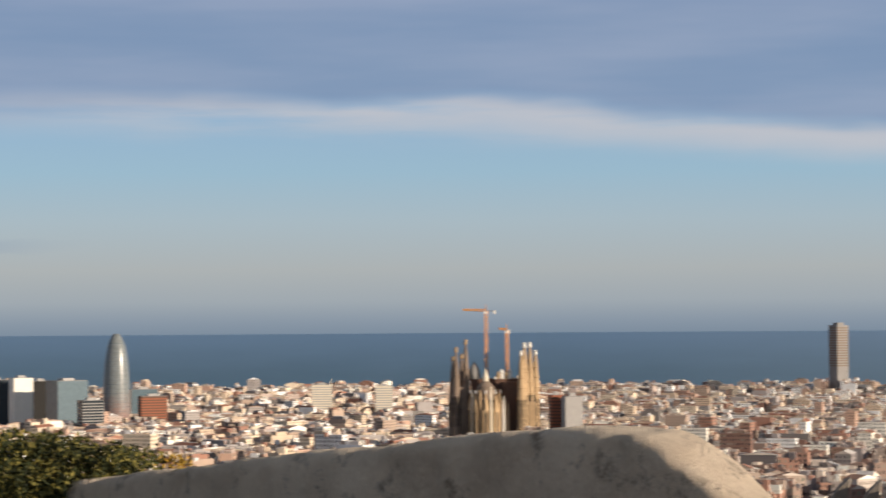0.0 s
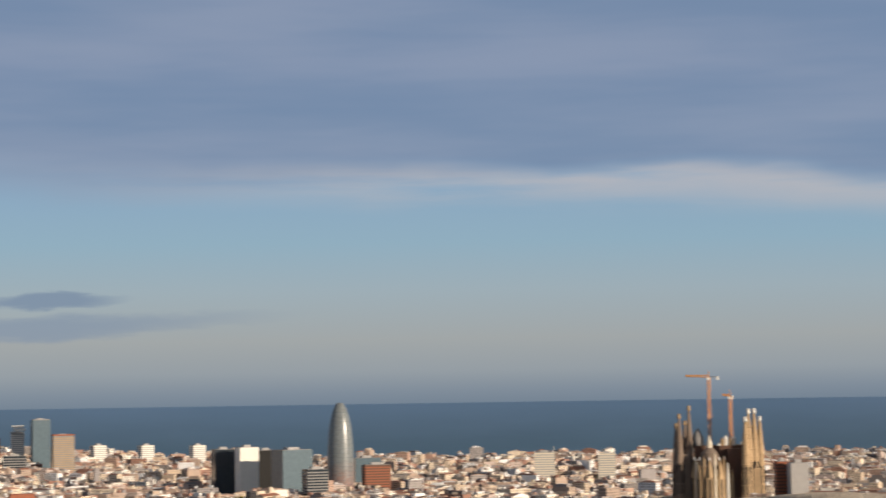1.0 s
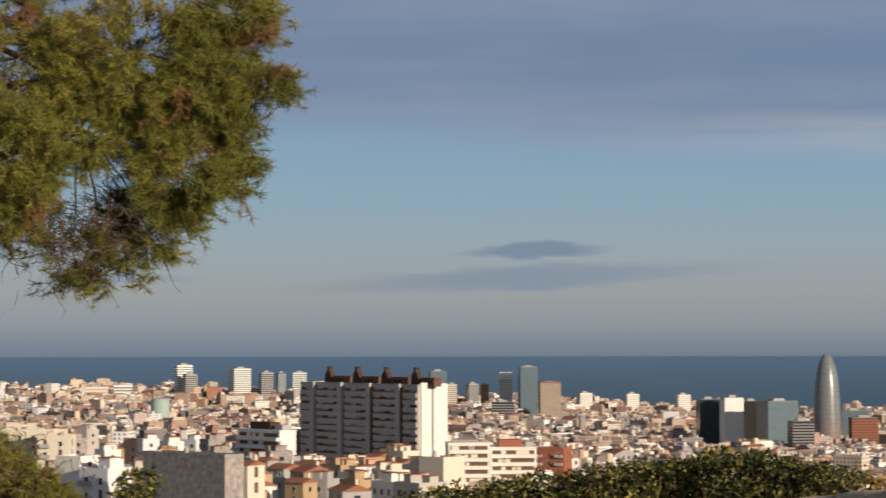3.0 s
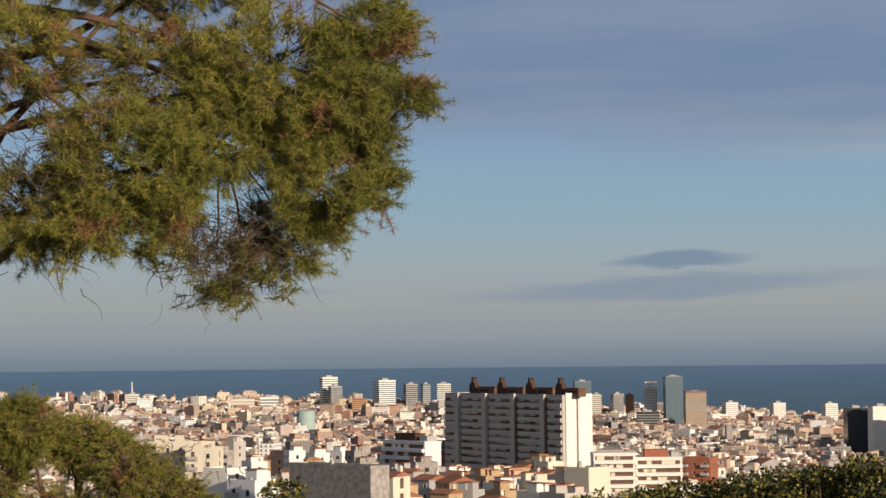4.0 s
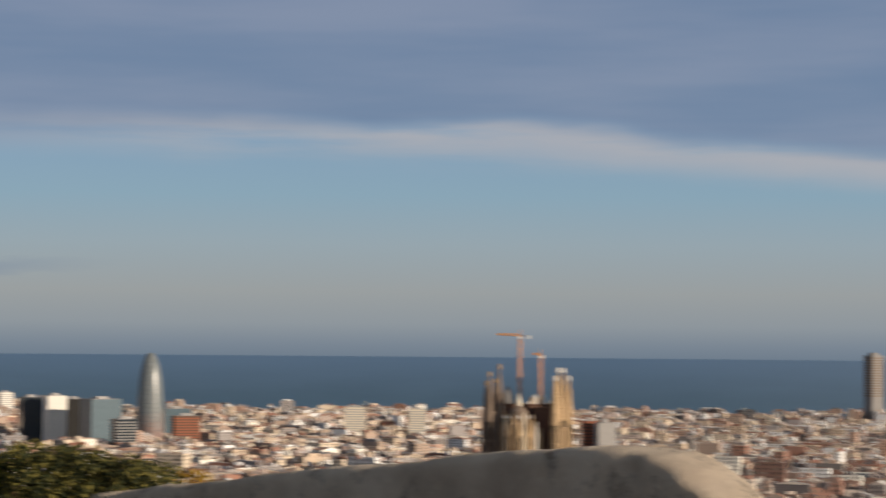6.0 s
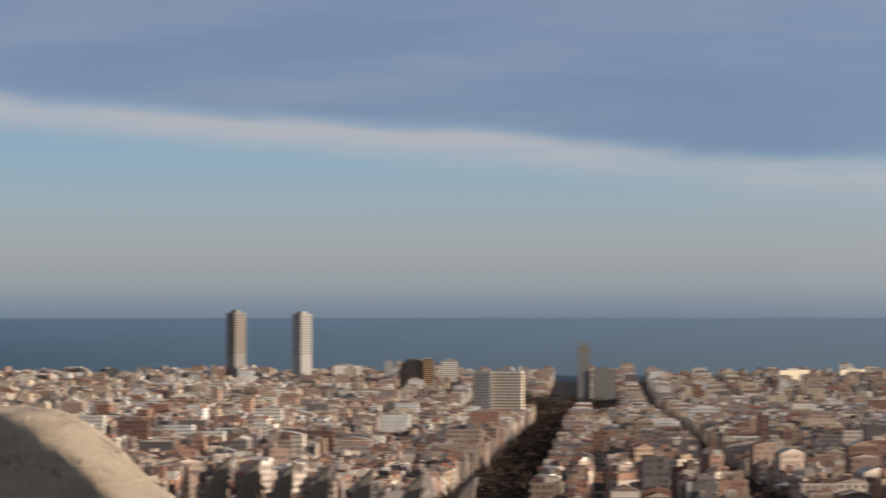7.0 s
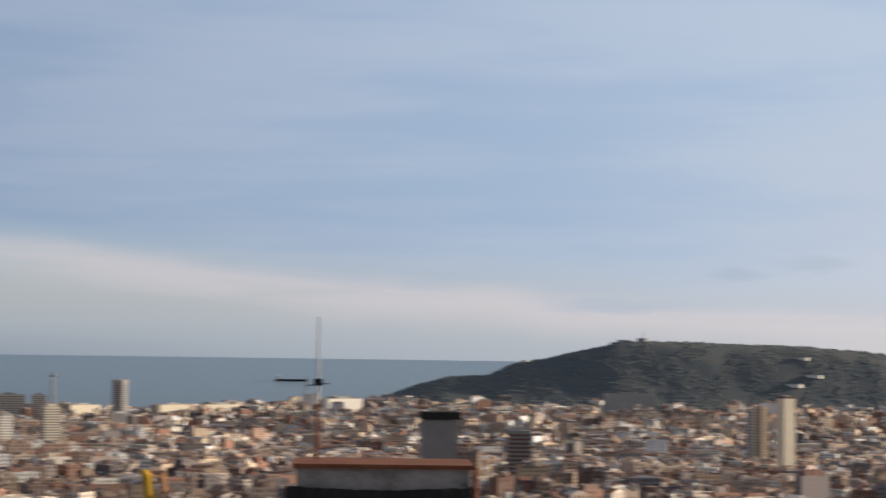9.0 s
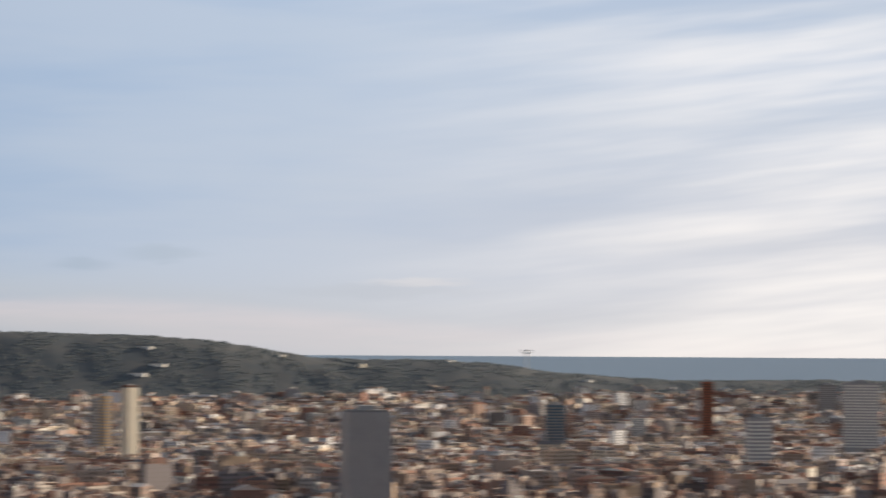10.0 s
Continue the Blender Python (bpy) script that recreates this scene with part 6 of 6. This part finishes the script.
def pine(name, label, base, trunk_top, lobes, tufts, needles, length, width, seed, droop=0.25, twig=0.0036, hang=0, sprays=()):
    rng = random.Random(seed)
    t = thing(name, base, label, "tree")
    b0 = Vector(base)
    bm = bmesh.new()
    pts = [b0 - Vector((0, 0, 0.6))]
    tt = Vector(trunk_top)
    for i in range(1, 9):
        f = i / 8
        pts.append(b0.lerp(tt, f) + Vector((math.sin(f * 5) * 0.12, math.cos(f * 4) * 0.10 - 0.10, 0)))
    r0 = (tt - b0).length * 0.026
    for i, (p, q) in enumerate(zip(pts, pts[1:])):
        rod(bm, p - b0, q - b0, r0 * (1 - i / 10), r0 * (1 - (i + 1) / 10), 10)
    part("trunk", bm, M["bark"], t)
    for l in lobes:  # a limb to each part of the crown
        c = Vector(l[:3])
        s = pts[rng.randint(3, 8)] if l[2] > b0.z + (tt.z - b0.z) * 0.62 else Vector(lobes[hang][:3])
        bm = bmesh.new()
        last = s
        n = 6
        rr = r0 * (0.34 if s in pts else 0.10)
        for i in range(1, n + 1):
            f = i / n
            q = s.lerp(c, f) + Vector((rng.uniform(-1, 1), rng.uniform(-1, 1), rng.uniform(-1, 1))) * (c - s).length * 0.035 * (1 - f) + Vector((0, 0, (c - s).length * 0.10 * math.sin(f * math.pi)))
            rod(bm, last - b0, q - b0, rr * (1.1 - f * 0.85), rr * (1.1 - (f + 1 / n) * 0.85), 7)
            last = q
        part("limb", bm, M["bark"], t)
    V, F, TV, TF, DV, DF = [], [], [], [], [], []
    # the foliage stands in dense clumps, with gaps between; some clumps are dead
    heads = []
    for _ in range(max(40, tufts // 10)):
        c, p, v = pick(rng, lobes)
        heads.append((c, p, rng.uniform(0.7, 1.3), rng.random() < 0.06))
    for _ in range(tufts):
        c, p0, size, dead = rng.choice(heads)
        p = p0 + Vector((rng.gauss(0, 1), rng.gauss(0, 1), rng.gauss(0, 0.75))) * length * 0.85 * size
        root = c.lerp(p0, rng.uniform(0.6, 0.85)) + Vector((rng.uniform(-1, 1), rng.uniform(-1, 1), rng.uniform(-1, 1))) * length * 0.9
        axis = (p - root).normalized()
        axis.z -= droop * rng.uniform(-0.6, 1.0)
        axis.normalize()
        # twig, bent once
        mid = root.lerp(p, 0.5) + Vector((rng.uniform(-1, 1), rng.uniform(-1, 1), rng.uniform(-1, 1))) * (p - root).length * 0.16
        for a, b, w0, w1 in ((root, mid, twig, twig * 0.8), (mid, p, twig * 0.8, twig * 0.5)):
            k = len(TV)
            side = axis.cross(Vector((0.3, 0.2, 1))).normalized()
            up = axis.cross(side)
            for q, w in ((a, w0), (b, w1)):
                for s, u in ((1, 0), (-0.5, 0.87), (-0.5, -0.87)):
                    TV.append(q - b0 + side * s * w + up * u * w)
            for i in range(3):
                TF.append((k + i, k + (i + 1) % 3, k + 3 + (i + 1) % 3, k + 3 + i))
        for i in range(needles):
            f = rng.uniform(0.0, 1.0)
            o = p + axis * length * (f - 0.65) * 1.1
            spread = Vector((rng.gauss(0, 1), rng.gauss(0, 1), rng.gauss(0, 1)))
            dirn = (axis * 0.55 + spread.normalized() * 0.95).normalized()
            L = length * rng.uniform(0.65, 1.1)
            w = dirn.cross(Vector((rng.gauss(0, 1), rng.gauss(0, 1), rng.gauss(0, 1)))).normalized() * width / 2
            vs, fs = (DV, DF) if dead else (V, F)
            k = len(vs)
            vs.extend((o - w - b0, o + w - b0, o + dirn * L - b0))
            fs.append((k, k + 1, k + 2))
    for az, el, da, de, d, count in sprays:  # bare crooked twigs
        for _ in range(count):
            q = polar(az + rng.gauss(0, da), d + rng.uniform(-0.5, 0.5), 0)
            q.z = alt(el + rng.gauss(0, de), d)
            way = Vector((rng.gauss(0, 1), rng.gauss(0, 0.6), rng.gauss(-0.3, 0.8))).normalized()
            w0 = twig * rng.uniform(0.5, 1.3)
            for i in range(7):
                nxt = q + way * rng.uniform(0.025, 0.06)
                side = way.cross(Vector((0.3, 0.2, 1))).normalized()
                up = way.cross(side)
                k = len(TV)
                for e, w in ((q, w0 * (1 - i / 9)), (nxt, w0 * (1 - (i + 1) / 9))):
                    for a, u in ((1, 0), (-0.5, 0.87), (-0.5, -0.87)):
                        TV.append(e - b0 + side * a * w + up * u * w)
                for m in range(3):
                    TF.append((k + m, k + (m + 1) % 3, k + 3 + (m + 1) % 3, k + 3 + m))
                q = nxt
                way = (way + Vector((rng.gauss(0, 1), rng.gauss(0, 1), rng.gauss(0, 1))) * 0.38).normalized()
    ob = new("crown", raw_mesh("crown", V, F, M["needle"]))
    ob.parent = t
    ob3 = new("dead_needles", raw_mesh("dead_needles", DV, DF, M["dead_needle"]))
    ob3.parent = t
    tagged(ob3, "clumps of brown dead needles")
    ob2 = new("branchwork", raw_mesh("branchwork", TV, TF, M["twig"]))
    ob2.parent = t
    return t


def lobe(az, el, d, ra, re, share, deep=1.0):
    p = polar(az, d, alt(el, d))
    k = d * radians(1)
    return (p.x, p.y, p.z, ra * k, ra * k * deep, re * k, share)


D1 = 16.0
g1 = polar(-36.5, 16.6)
pine("pine_tree", "large umbrella pine with olive-green needles and bare twigs", (g1.x, g1.y, ground_z(g1.x, g1.y)), polar(-34.5, 16.8, alt(11, 16.8)),
     [lobe(-26.3, 5.2, D1 - 0.2, 1.8, 1.5, 0.8), lobe(-21.65, 6.2, D1 - 0.2, 1.0, 0.6, 0.2), lobe(-22.7, 5.1, D1 - 0.1, 0.9, 0.7, 0.25), lobe(-23.9, 5.6, D1, 1.9, 1.0, 0.6), lobe(-27.6, 6.9, D1, 2.3, 1.7, 0.9), lobe(-22.5, 4.0, D1, 0.85, 0.7, 0.2), lobe(-28.0, 3.0, D1 - 0.2, 1.3, 0.9, 0.3), lobe(-25.0, 6.8, D1, 3.3, 2.2, 1.6, 0.9), lobe(-22.9, 6.3, D1 - 0.3, 1.75, 0.8, 0.5), lobe(-22.6, 7.9, D1, 1.5, 1.1, 0.5), lobe(-23.7, 4.1, D1 - 0.2, 1.75, 1.35, 0.9), lobe(-24.7, 2.95, D1, 1.7, 1.2, 0.55),
      lobe(-28.6, 4.6, D1 - 0.6, 2.6, 2.2, 1.6), lobe(-31.0, 3.5, D1 - 0.4, 2.2, 1.5, 0.8), lobe(-29.8, 2.9, D1 - 0.7, 1.2, 1.0, 0.4), lobe(-26.4, 1.95, D1 + 0.2, 1.65, 1.0, 0.18), lobe(-25.6, 1.4, D1 + 0.1, 1.4, 0.55, 0.20),
      lobe(-27.6, 3.3, D1 + 0.3, 1.0, 0.9, 0.10), lobe(-31.5, 7.2, D1, 2.6, 2.0, 0.9), lobe(-27.5, 9.6, D1 + 0.3, 4.2, 1.7, 1.0), lobe(-24.0, 10.0, D1 + 0.3, 2.4, 1.2, 0.5), lobe(-34.5, 10.5, D1 + 0.6, 4.0, 2.4, 0.7), lobe(-39.5, 8.0, D1 + 0.8, 3.2, 2.6, 0.6), lobe(-31.0, 12.8, D1 + 0.5, 5.0, 1.8, 0.7)],
     13000, 40, 0.074, 0.0040, 31, sprays=((-26.2, 2.6, 0.75, 0.5, D1, 420), (-30.6, 4.2, 0.8, 1.0, D1 - 0.6, 260), (-28.3, 6.6, 1.6, 0.7, D1 - 0.3, 160), (-24.9, 3.1, 0.6, 0.45, D1, 120)))
g2 = polar(-29.6, 37)
pine("pine_tree", "young bushy pine rising from the slope below", (g2.x, g2.y, ground_z(g2.x, g2.y)), polar(-29.6, 37, alt(-2.6, 37)),
     [lobe(-31.2, -1.75, 36, 1.0, 0.95, 0.9), lobe(-29.8, -2.25, 36.5, 1.0, 0.9, 0.9), lobe(-28.8, -2.75, 36, 1.0, 0.95, 0.9), lobe(-28.0, -3.4, 36.5, 0.9, 0.8, 0.6), lobe(-27.3, -3.75, 36, 0.6, 0.65, 0.5), lobe(-26.7, -4.3, 36.3, 0.65, 0.75, 0.5), lobe(-32.0, -2.9, 36.5, 1.3, 1.4, 0.8), lobe(-30.2, -4.4, 36, 2.2, 1.4, 1.4), lobe(-27.9, -5.2, 36, 1.6, 1.2, 0.8)],
     8500, 26, 0.115, 0.008, 47, 0.05, 0.009, 7, sprays=((-28.6, -3.0, 1.0, 0.6, 35.6, 160),))


def leafy(name, label, category, shapes, leaves, size, mat, seed, stems=60, kind=""):
    """A shrub of many folded leaves on thin stems; shapes as pick() takes them."""
    rng = random.Random(seed)
    b0 = Vector((shapes[0][0], shapes[0][1], ground_z(shapes[0][0], shapes[0][1])))
    t = thing(name, b0, label, category)
    bm = bmesh.new()
    for _ in range(stems):
        c, p, v = pick(rng, shapes)
        f = Vector((p.x + rng.uniform(-0.2, 0.2), p.y + rng.uniform(-0.2, 0.2), ground_z(p.x, p.y) - 0.05))
        m = f.lerp(p, 0.55) + Vector((rng.uniform(-0.1, 0.1), rng.uniform(-0.1, 0.1), 0))
        rod(bm, f - b0, m - b0, 0.012, 0.008, 4)
        rod(bm, m - b0, p - b0, 0.008, 0.003, 4)
    part("stem", bm, M["bark"], t)
    V, F = [], []
    for _ in range(leaves):
        c, p, v = pick(rng, shapes)
        a = Vector((rng.gauss(0, 1), rng.gauss(0, 1), rng.gauss(0.3, 0.8))).normalized()
        b = a.cross(Vector((rng.gauss(0, 1), rng.gauss(0, 1), rng.gauss(0, 1)))).normalized()
        n = a.cross(b)
        s = size * rng.uniform(0.6, 1.25)
        k = len(V)
        for q, w, z in ((0, 0, 0), (0.45, 0.28, 0.1), (1, 0, -0.08), (0.45, -0.28, 0.1)):
            V.append(p - b0 + a * q * s + b * w * s + n * z * s)
        F.extend(((k, k + 1, k + 2), (k, k + 2, k + 3)))
    ob = new("foliage", raw_mesh("foliage", V, F, mat))
    ob.parent = t
    return t


def hedge_shape(az, el, d, ra, dz, share):
    dz *= 1.15
    p = polar(az, d, alt(el, d) - dz * 0.82)
    k = d * radians(1.25)
    return (p.x, p.y, p.z, ra * k, 0.45, dz, share)


def hedge_line():
    rng = random.Random(59)
    out = []
    az = -23.5
    while az < -7.4:
        el = float(np.interp(az, (-23.5, -20, -18, -15.5, -13.4, -11.3, -10.3, -9.1, -7.4), (-5.0, -4.35, -4.0, -3.64, -3.38, -3.04, -2.88, -3.02, -3.35)))
        out.append(hedge_shape(az, el + rng.uniform(-0.06, 0.12), 15.0 + rng.uniform(-0.15, 0.25), 0.62, 0.26, 1.0))
        out.append(hedge_shape(az + 0.3, el - 0.75, 14.9, 0.8, 0.40, 1.5))
        for _ in range(3):  # loose shoots above the clipped body
            out.append(hedge_shape(az + rng.uniform(-0.3, 0.3), el + rng.uniform(0.05, 0.30), 14.9 + rng.uniform(-0.1, 0.2), rng.uniform(0.05, 0.16), rng.uniform(0.03, 0.09), 0.035))
        az += 0.55
    return out


leafy("hedge", "dark green garden hedge with yellowing sunlit tips", "hedge", hedge_line(), 150000, 0.036, M["hedge"], 61, 260)
leafy("shrub", "loose leafy shrub standing above the hedge", "shrub",
      [hedge_shape(-24.85, -3.15, 17.0, 0.33, 0.14, 0.5), hedge_shape(-24.95, -3.6, 17.0, 0.4, 0.18, 0.6), hedge_shape(-24.8, -4.3, 17.0, 0.5, 0.3, 0.8)], 1500, 0.05, M["hedge"], 67, 30)
M["autumn"] = leaf_material("yellow_leaves", (0.16, 0.12, 0.015), (0.34, 0.20, 0.02), (0.42, 0.24, 0.03))
for az, el, d, ra in ((-6.55, -3.2, 16.5, 0.5), (-7.2, -3.05, 16.3, 0.4)):
    leafy("shrub", "thin shrub with yellow autumn leaves beside the wall", "shrub", [hedge_shape(az, el, d, ra, 0.3, 1)], 420, 0.045, M["autumn" if az > -7 else "hedge"], 71, 16)


def avenue_trees():
    """Bare brown plane trees in the two avenues."""
    rng = random.Random(83)
    V, F, trees = [], [], []
    for line, half, step in ((-54.0, 13.0, 7.5), (79.0, 4.5, 8.0)):
        u = 560.0
        while u < 3400:
            for side in ((-1, -0.33, 0.33, 1) if half > 8 else (-1, 1)):
                x, y = uv_to_xy(u + rng.uniform(-2, 2), line + side * half + rng.uniform(-1.5, 1.5))
                g = ground_z(x, y)
                h = rng.uniform(11, 16)
                b = len(V)
                V.extend(((x - 0.2, y, g), (x + 0.2, y, g), (x + 0.12, y, g + h * 0.6), (x - 0.12, y, g + h * 0.6)))
                F.append((b, b + 1, b + 2, b + 3))
                for _ in range(46):
                    v = Vector((rng.gauss(0, 1), rng.gauss(0, 1), rng.gauss(0, 1))).normalized() * rng.uniform(0.4, 1)
                    c = Vector((x + v.x * 4.2, y + v.y * 4.2, g + h * 0.66 + v.z * h * 0.34))
                    a = Vector((rng.gauss(0, 1), rng.gauss(0, 1), rng.gauss(0, 1))).normalized() * rng.uniform(0.5, 1.1)
                    q = a.cross(Vector((rng.gauss(0, 1), rng.gauss(0, 1), rng.gauss(0, 1)))).normalized() * rng.uniform(0.4, 0.9)
                    b = len(V)
                    V.extend((c - a, c + q, c + a, c - q))
                    F.append((b, b + 1, b + 2, b + 3))
            u += step
    for _ in range(420):  # the park at the end of the avenue
        trees.append((rng.uniform(3000, 3650), rng.uniform(-190, 40)))
    for u, v in trees:
        x, y = uv_to_xy(u, v)
        g = ground_z(x, y)
        h = rng.uniform(12, 19)
        for _ in range(30):
            q = Vector((rng.gauss(0, 1), rng.gauss(0, 1), rng.gauss(0, 1))).normalized() * rng.uniform(0.4, 1)
            c = Vector((x + q.x * 6, y + q.y * 6, g + h * 0.6 + q.z * h * 0.4))
            a = Vector((rng.gauss(0, 1), rng.gauss(0, 1), rng.gauss(0, 1))).normalized() * rng.uniform(1, 2)
            s = a.cross(Vector((rng.gauss(0, 1), rng.gauss(0, 1), rng.gauss(0, 1)))).normalized() * rng.uniform(0.8, 1.6)
            b = len(V)
            V.extend((c - a, c + s, c + a, c - s))
            F.append((b, b + 1, b + 2, b + 3))
    tagged(new("avenue_trees", raw_mesh("avenue_trees", V, F, M["street_tree"])), "rows of brown leafless plane trees along two avenues", "trees", kind="stuff")


avenue_trees()

# ---- houses of the plain ----
ALL = plots()
rng_city = random.Random(11)
OLD_TINTS = ("sandy", "grey", "grey", "brick", "weathered", "brown", "weathered", "cream", "brick", "pale")
TINTS = ("cream", "white", "sandy", "grey", "salmon", "pale", "white", "grey", "brick", "cream")
PAINT = {"weathered": "stained", "brown": "brown", "cream": "warm_white", "white": "white", "sandy": "sand", "grey": "light_grey", "salmon": "pink", "pale": "lilac_white", "brick": "brick", "ochre": "ochre"}


def in_view(it):
    x, y = uv_to_xy(it[0], it[1])
    az = math.degrees(math.atan2(x, y))
    top = ground_z(x, y) + it[4]
    return -32 < az < 73 and (top - EYE) / it[5] > math.tan(radians(-5.3))


near = sorted((it for it in ALL if it[5] < 900 and in_view(it)), key=lambda it: it[5])[:170]
chosen = set(near)
rest = [it for it in ALL if it not in chosen]


def in_old_quarter(it):
    x, y = uv_to_xy(it[0], it[1])
    return it[5] < 1900 and math.degrees(math.atan2(x, y)) > 6


city_mesh("city_houses", "countless cream, white and brown houses packed to the sea", [it for it in rest if not in_old_quarter(it)], rng_city)
city_mesh("old_quarter_houses", "crowded brown and grey houses of the old quarter", [it for it in rest if in_old_quarter(it)], rng_city, "old_city")
for it in near:
    u, v, hu, hv, h, d = it
    x, y = uv_to_xy(u, v)
    az = math.degrees(math.atan2(x, y))
    tint = rng_city.choice(OLD_TINTS if az > 6 else TINTS)
    tall = "low" if h < 12 else "tall" if h > 19 else "mid-height"
    roof = rng_city.random() < 0.2
    house(x, y, ground_z(x, y), 2 * hv, 2 * hu, h, -GRID + math.degrees(skew(u, v, d)), f"{tall} {tint} town house with {'a tiled roof' if roof else 'a flat roof terrace'}", rng_city,
          wall=PAINT[tint], sides=(1, 1 if az < GRID else -1), gable=roof, huts=rng_city.choice((1, 1, 2)), balconies=rng_city.random() < 0.4)
